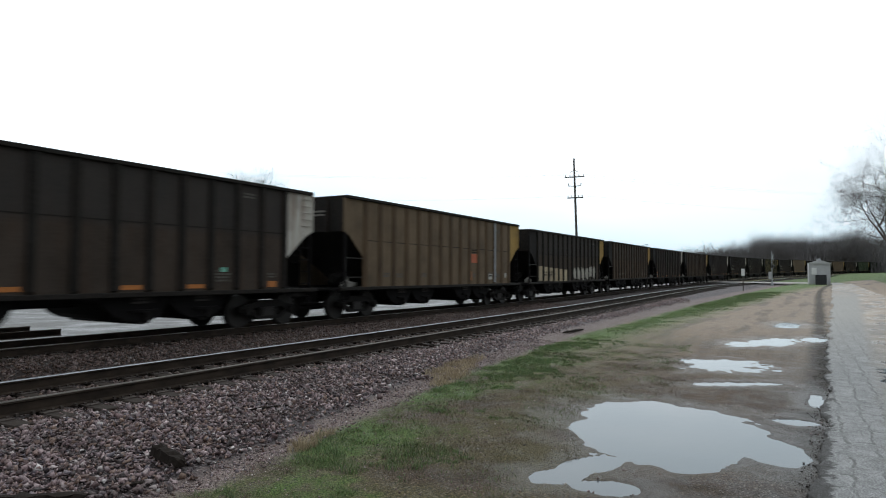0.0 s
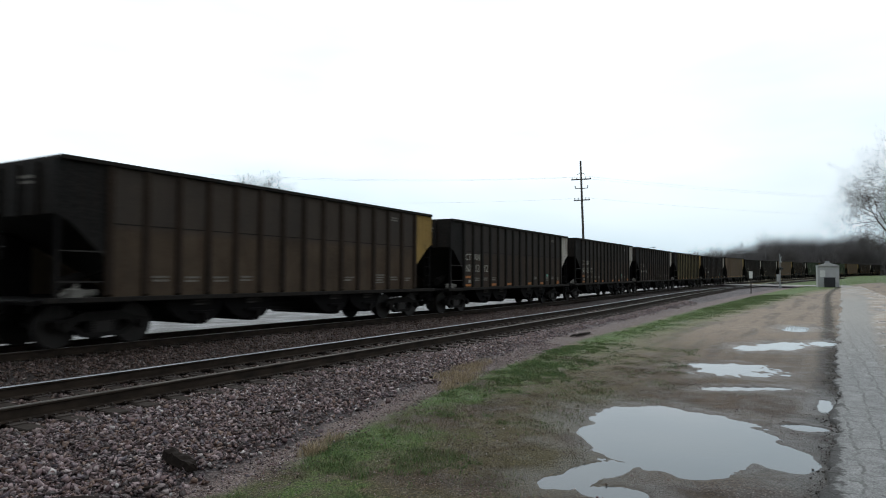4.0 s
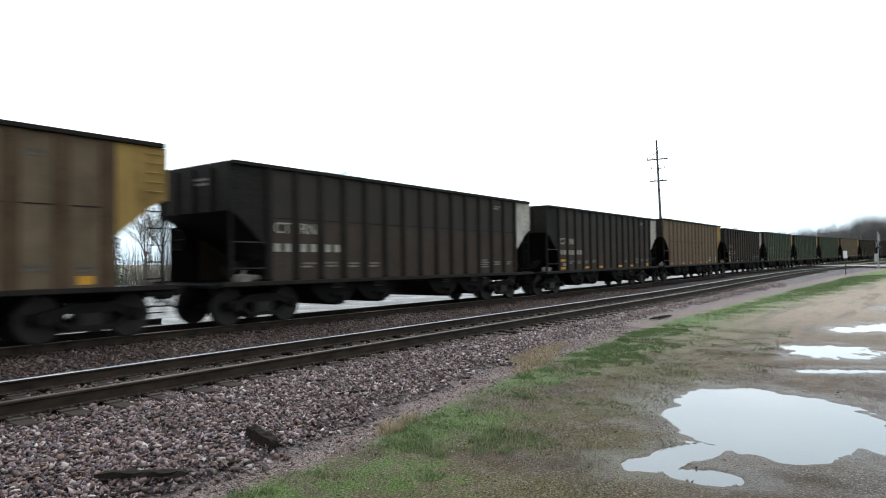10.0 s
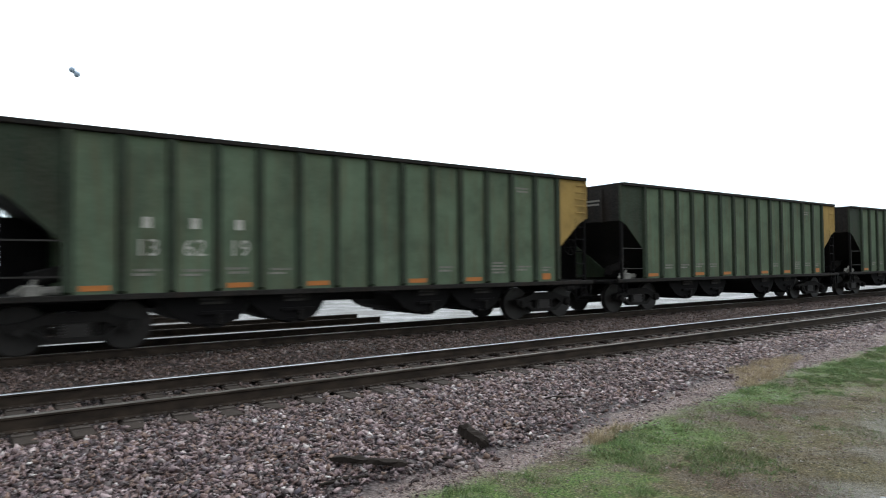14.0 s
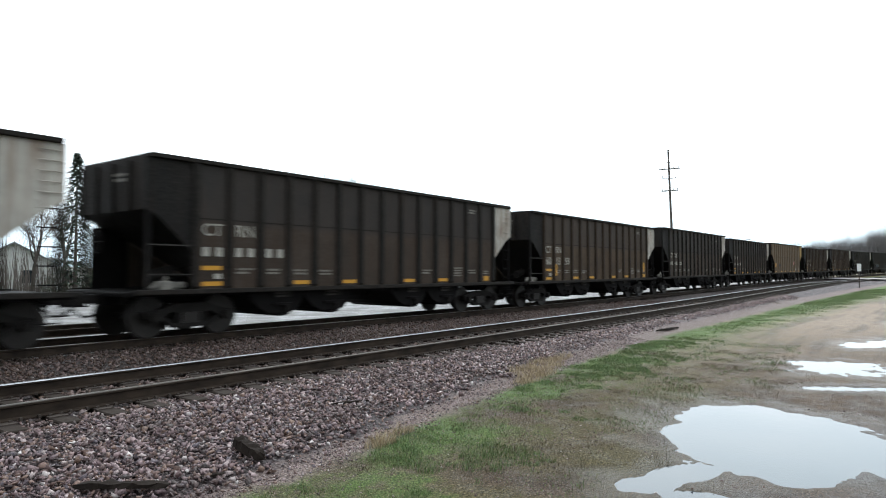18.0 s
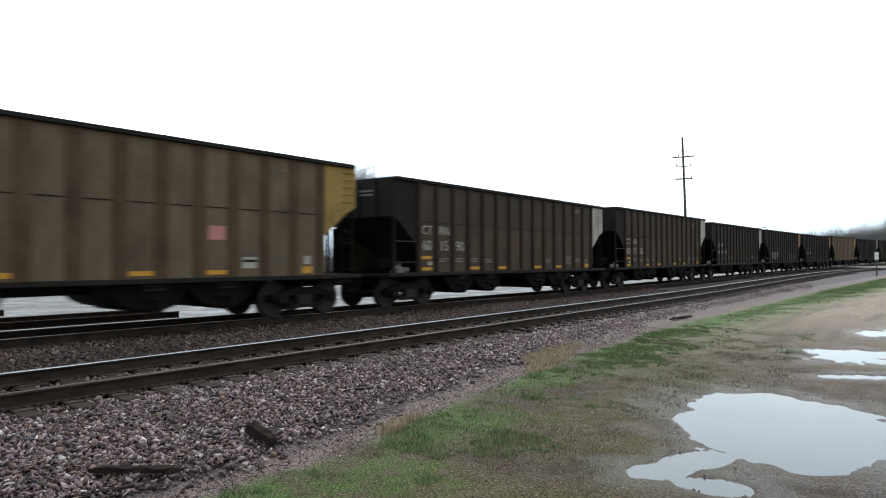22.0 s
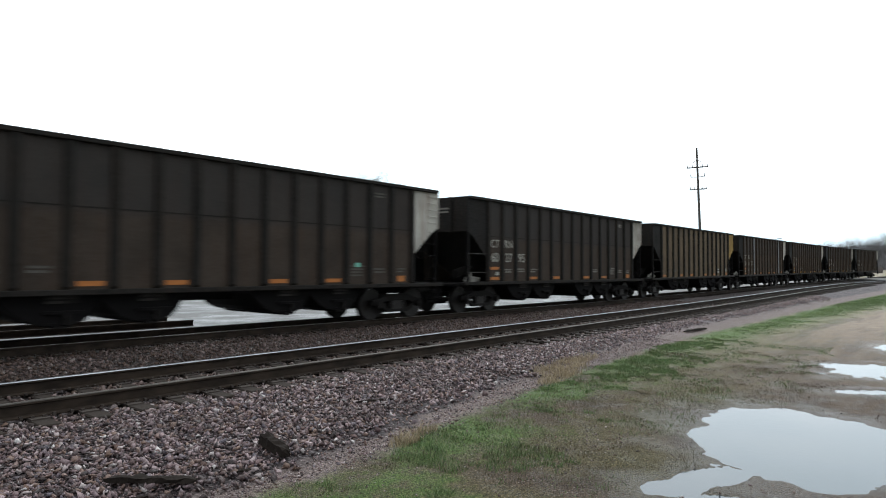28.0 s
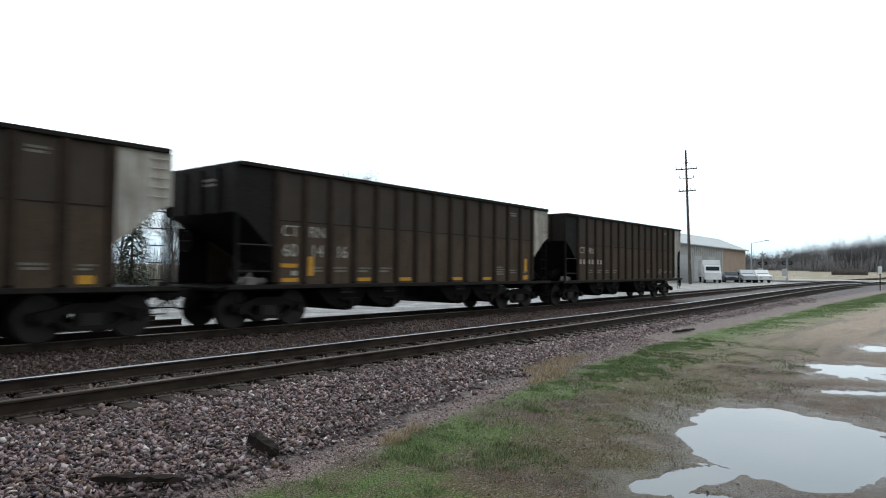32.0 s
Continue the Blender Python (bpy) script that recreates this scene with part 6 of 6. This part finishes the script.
# ---- loose timber beside the track ----
def timber(p, q, w, h, label, name="timber_piece", seed=1):
    p, q = Vector(p), Vector(q)
    r = random.Random(seed)
    ln = (q - p).length
    bm = bmesh.new()
    n = 12
    rings = []
    for i in range(n):
        t = i / (n - 1)
        k = (1 - 0.45 * abs(2 * t - 1) ** 4) * r.uniform(0.82, 1.08)
        rings.append([bm.verts.new(((t - 0.5) * ln + r.uniform(-0.01, 0.01), sy * w / 2 * k * r.uniform(0.75, 1.15), sz * h * k * r.uniform(0.7, 1.15)))
                      for sy, sz in ((-1, 0), (-0.9, 0.85), (0, 1), (0.9, 0.8), (1, 0))])
    for a, b in zip(rings, rings[1:]):
        for j in range(5):
            bm.faces.new((a[j], a[(j + 1) % 5], b[(j + 1) % 5], b[j]))
    bm.faces.new(rings[0][::-1])
    bm.faces.new(rings[-1])
    bmesh.ops.recalc_face_normals(bm, faces=bm.faces)
    ob = new(name, to_mesh(name, bm, M["wood"]))
    d = q - p
    ob.matrix_basis = Matrix.Translation((p + q) / 2) @ d.to_track_quat("X", "Z").to_matrix().to_4x4()
    tagged(ob, label, "wood scrap", "loose timber by the track")


def on_ground(x, y, dz=0.0):
    return (x, y, float(ground_height(np.array([x]), np.array([y]))[0]) + dz)


timber(on_ground(4.05, 5.60, 0.06), on_ground(3.93, 5.04, 0.03), 0.14, 0.12, "charred black chunk of old tie on the stones", seed=3)
timber(on_ground(2.50, 5.52, 0.055), on_ground(2.97, 4.95, 0.05), 0.13, 0.055, "split dark plank lying on the stones", "broken_plank", 4)
timber(on_ground(2.15, 5.03, 0.02), on_ground(2.61, 5.0, 0.02), 0.05, 0.03, "dark stick lying at the edge of the stones", "stick", 5)
timber(on_ground(13.1, 7.75, 0.03), on_ground(13.35, 7.85, 0.03), 0.12, 0.07, "dark wood scrap on the stones", seed=6)
timber(on_ground(5.95, 6.25, 0.03), on_ground(6.45, 6.05, 0.03), 0.05, 0.03, "grey-black wood scrap among the stones", seed=7)
timber(on_ground(19.0, 6.5, 0.03), on_ground(20.6, 6.4, 0.03), 0.14, 0.07, "long dark wood scrap on the stones", seed=8)
timber(on_ground(3.30, 5.05, 0.02), on_ground(3.52, 4.98, 0.02), 0.06, 0.025, "dark wood scrap among the stones", seed=9)

# ---- ties, plates, stones, grass: many small pieces ----


def build_ties():
    tie = to_mesh("tie", cube((-0.115, -1.30, -0.18), (0.115, 1.30, 0.0), 0.015), M["tie"])
    bm = cube((-0.10, -0.19, 0.0), (0.10, 0.17, 0.016))
    for x in (-0.06, 0.06):
        for y in (-0.10, 0.10):
            box_bm(bm, (x - 0.018, y - 0.014, 0.014), (x + 0.018, y + 0.014, 0.040))
    # rail anchors clipped on the foot beside the tie
    for x in (-0.17, 0.17):
        box_bm(bm, (x - 0.016, -0.100, 0.010), (x + 0.016, -0.055, 0.044))
        box_bm(bm, (x - 0.016, 0.055, 0.010), (x + 0.016, 0.095, 0.040))
    plate = to_mesh("tie_plate", bm, M["plate"])
    r = random.Random(3)
    for owner, line, a, b in ((near_track, NEAR_LINE, -4.0, 76.0), (far_track, LINE, -5.0, 60.0)):
        s = a
        while s < b:
            x, y, z, h = track(s, line)
            put("tie", tie, owner, pose(x, y + r.uniform(-0.05, 0.05), z - 0.196, 0, 0, h + r.uniform(-1.2, 1.2)))
            if s < (44 if owner == near_track else 22):
                for side in (-1, 1):
                    put("tie_plate", plate, owner, pose(x, y + side * 0.7535, z - 0.197, 0, 0, h + (0 if side < 0 else 180)))
            s += 0.53


build_ties()


def rocks(name, label, n, xr, yr, size, seed, category="crushed stone", keep=None, sink=0.3, flat=0.7, pile=0.0, material="stone"):
    r = np.random.default_rng(seed)
    box = np.array([(-1, -1, -1), (1, -1, -1), (1, 1, -1), (-1, 1, -1), (-1, -1, 1), (1, -1, 1), (1, 1, 1), (-1, 1, 1)]) * 0.66
    tri = np.array([(0, 2, 1), (0, 3, 2), (4, 5, 6), (4, 6, 7), (0, 1, 5), (0, 5, 4), (1, 2, 6), (1, 6, 5), (2, 3, 7), (2, 7, 6), (3, 0, 4), (3, 4, 7)])
    x, y = r.uniform(*xr, n), r.uniform(*yr, n)
    if keep is not None:
        on = keep(x, y, r)
        x, y = x[on], y[on]
        n = len(x)
    sc = size[0] + (size[1] - size[0]) * r.uniform(0, 1, n) ** 2
    v = (box[None] * r.uniform(0.45, 1.30, (n, 8, 1)) + r.uniform(-0.40, 0.40, (n, 8, 3))) * (sc[:, None] * np.stack([r.uniform(0.8, 1.35, n), r.uniform(0.7, 1.1, n), r.uniform(flat * 0.7, flat * 1.2, n)], -1))[:, None, :]
    q = r.normal(0, 1, (n, 4)) * [1.5, 0.6, 0.6, 1.5]
    q /= np.linalg.norm(q, axis=1)[:, None]
    w, i, j, k = q.T
    rot = np.stack([1 - 2 * (j * j + k * k), 2 * (i * j - k * w), 2 * (i * k + j * w), 2 * (i * j + k * w), 1 - 2 * (i * i + k * k), 2 * (j * k - i * w),
                    2 * (i * k - j * w), 2 * (j * k + i * w), 1 - 2 * (i * i + j * j)], -1).reshape(-1, 3, 3)
    v = np.einsum("nab,nvb->nva", rot, v)
    z = ground_height(x, y) + sc * (0.5 - sink) * flat + pile * r.uniform(0, 1, n) ** 2
    v += np.stack([x, y, z], -1)[:, None]
    t = tri[None] + (np.arange(n) * 8)[:, None, None]
    ob = new(name, big_mesh(name, v.reshape(-1, 3), t.reshape(-1, 3), M[material]))
    tagged(ob, label, category, kind="stuff")


def bed(x, y, r):
    """Thinner towards the foot of the shoulder, none where rails stand."""
    foot = along(TURF_EDGE, x) + along(GRAVEL_WIDE, x) - 0.22 + 0.22 * lattice_noise(x, y, 0.6, 41)
    ok = r.uniform(0, 1, len(x)) < np.clip((y - foot) / 0.75, 0, 1) ** 1.5
    end = (np.abs(np.abs(y - NEAR_LINE) - 1.0) < 0.30) & (np.abs((x + 4.0 + 0.265) % 0.53 - 0.265) < 0.12)
    ok &= ~(end & (r.uniform(0, 1, len(x)) < 0.85) & (x < 40))
    for c in (NEAR_LINE - 0.7535, NEAR_LINE + 0.7535, LINE - 0.7535, LINE + 0.7535):
        ok &= np.abs(y - c) > 0.10
    return ok


def near_bed(x, y, r):
    on_tie = (np.abs(y - NEAR_LINE) < 1.28) & (np.abs((x + 4.0 + 0.265) % 0.53 - 0.265) < 0.13)
    return bed(x, y, r) & ~(on_tie & (r.uniform(0, 1, len(x)) < 0.8))


rocks("ballast", "coarse pinkish-grey crushed stone on the track shoulder", 66000, (-3.5, 12.5), (4.4, 8.22), (0.013, 0.044), 51, keep=bed, pile=0.036, flat=0.46)
rocks("ballast", "crushed stone on the shoulder further along", 44000, (12.5, 46), (6.0, 8.22), (0.018, 0.046), 52, keep=bed, sink=0.42, pile=0.012, flat=0.45)
rocks("ballast", "dark crushed stone between the rails", 15000, (-3, 34), (8.4, 9.7), (0.018, 0.046), 53, keep=near_bed, pile=0.03)
rocks("ballast", "brown crushed stone between the tracks", 26000, (-5, 36), (9.9, 13.8), (0.020, 0.046), 54, keep=bed, pile=0.03)
rocks("gravel", "fine pinkish gravel at the foot of the shoulder", 46000, (1.5, 17), (3.9, 7.0), (0.006, 0.018), 56, "gravel",
      keep=lambda x, y, r: np.abs(y - along(TURF_EDGE, x) - 0.5 * along(GRAVEL_WIDE, x) + 0.1 * lattice_noise(x, y, 0.5, 47)) < 0.55 * along(GRAVEL_WIDE, x) * r.uniform(0.4, 1, len(x)))
rocks("gravel", "scattered small gravel on damp dirt", 16000, (2.0, 12.5), (-0.2, 5.0), (0.004, 0.013), 55, "gravel",
      keep=lambda x, y, r: (pool_depth(x, y) < 0.012) & (r.uniform(0, 1, len(x)) < 0.35 + 0.5 * lattice_noise(x, y, 0.8, 43)))


def road_edge(x, y, r):
    e = -0.10 - 0.030 * np.maximum(0, x - 6) + 0.10 * lattice_noise(x, 0 * x, 0.9, 30)
    return np.abs(y - e) < 0.16 * r.uniform(0.1, 1, len(x))


rocks("asphalt_crumbs", "black crumbs of broken asphalt along the road edge", 9000, (2.0, 24.0), (-0.9, 0.25), (0.004, 0.015), 57, "crumbs", keep=road_edge, pile=0.012, material="crumb")


def blades(name, label, n, xr, yr, height, width, seed, material, keep, lean=0.5):
    r = np.random.default_rng(seed)
    x, y = r.uniform(*xr, n), r.uniform(*yr, n)
    on = keep(x, y, r)
    x, y = x[on], y[on]
    n = len(x)
    z = ground_height(x, y) - 0.004
    h = r.uniform(*height, n) * (1.05 + 0.6 * lattice_noise(x, y, 0.16, 81) + 0.35 * lattice_noise(x, y, 0.5, 82))
    a, b = r.uniform(0, 2 * math.pi, n), r.uniform(0, 2 * math.pi, n)
    w = width * (0.8 + 0.05 * x) * r.uniform(0.7, 1.3, n)
    ux, uy = np.cos(a) * w, np.sin(a) * w
    lx, ly = np.cos(b) * h * lean * r.uniform(0.2, 1, n), np.sin(b) * h * lean * r.uniform(0.2, 1, n)
    v = np.stack([np.stack([x - ux, y - uy, z], -1), np.stack([x + ux, y + uy, z], -1), np.stack([x + lx * 0.4 - ux * 0.7, y + ly * 0.4 - uy * 0.7, z + h * 0.6], -1),
                  np.stack([x + lx * 0.4 + ux * 0.7, y + ly * 0.4 + uy * 0.7, z + h * 0.6], -1), np.stack([x + lx, y + ly, z + h], -1)], 1)
    base = np.arange(n)[:, None] * 5
    t = np.concatenate([base + [0, 1, 3], base + [0, 3, 2], base + [2, 3, 4]])
    tagged(new(name, big_mesh(name, v.reshape(-1, 3), t, material)), label, "grass", kind="stuff")


def verge(x, y, r):
    """Lush patches by the gravel, thinning out towards the bare dirt."""
    d = along(TURF_EDGE, x) + 0.25 * lattice_noise(x, y, 0.7, 41) - y
    lush = 0.60 * lattice_noise(x, y, 1.1, 44) + 0.45 * lattice_noise(x, y, 0.34, 48) + 0.35 * lattice_noise(x, y, 0.10, 49)
    p = np.clip((lush + 0.22 - 0.62 * np.clip(d - 0.35, 0, 9)) * 4.5, 0, 0.85) * np.clip((d + 0.35 * lush) / 0.2, 0, 1)
    p = np.maximum(p, 0.10 * (d > 0) * (d < 3.4) * np.clip(0.2 + 2 * lattice_noise(x, y, 0.5, 45), 0, 1))
    return (r.uniform(0, 1, len(x)) < p) & (pool_depth(x, y) < 0.004)


def strip(x, y, r):
    """The even green strip further along, between the gravel and the bare dirt."""
    n = 0.5 * lattice_noise(x, y, 0.9, 44) + 0.3 * lattice_noise(x, y, 0.3, 48)
    up, low = along(TURF_EDGE, x) - y, y - along(BARE_EDGE, x)
    return r.uniform(0, 1, len(x)) < np.clip((up + 0.4 * n) / 0.4, 0, 1) * np.clip((low + n) / 1.2, 0, 1) * np.clip(0.75 + n, 0.15, 1)


blades("grass", "short fresh green grass along the foot of the stones", 380000, (1.5, 18), (2.0, 6.3), (0.012, 0.045), 0.0024, 61, M["blade"], verge, 0.9)
blades("dead_grass", "short brown thatch worn into the verge", 170000, (1.5, 16), (0.8, 5.8), (0.006, 0.024), 0.0020, 65, M["thatch"],
       lambda x, y, r: (pool_depth(x, y) < 0.004) & (r.uniform(0, 1, len(x)) < np.clip((y - 1.0 - 0.03 * x) / 1.2, 0, 1) * np.clip(0.45 + 0.8 * lattice_noise(x, y, 0.35, 46), 0, 1) * (y < along(TURF_EDGE, x) - 0.05)), 1.3)
blades("grass", "short green grass strip further along", 200000, (16, 66), (0.5, 6.6), (0.015, 0.045), 0.0022, 62, M["blade"], strip)


def tufts(spots):
    def keep(x, y, r):
        p = np.zeros_like(x)
        for cx, cy, rx, ry in spots:
            p = np.maximum(p, np.clip(1 - ((x - cx) / rx) ** 2 - ((y - cy) / ry) ** 2, 0, 1))
        return r.uniform(0, 1, len(x)) < p
    return keep


blades("dead_grass", "tuft of dead straw-coloured grass on the stones", 20000, (8.8, 13.0), (4.9, 7.0), (0.03, 0.11), 0.003, 63, M["straw"],
       tufts([(10.6, 5.85, 1.0, 0.36), (10.0, 5.50, 0.7, 0.26), (11.8, 6.15, 0.9, 0.26), (9.4, 5.35, 0.4, 0.2)]), 0.9)
blades("dead_grass", "small tuft of dead straw-coloured grass", 9000, (4.7, 6.4), (4.3, 5.3), (0.03, 0.11), 0.003, 64, M["straw"],
       tufts([(5.15, 4.62, 0.26, 0.13), (5.6, 4.75, 0.22, 0.10)]), 0.9)

motions()
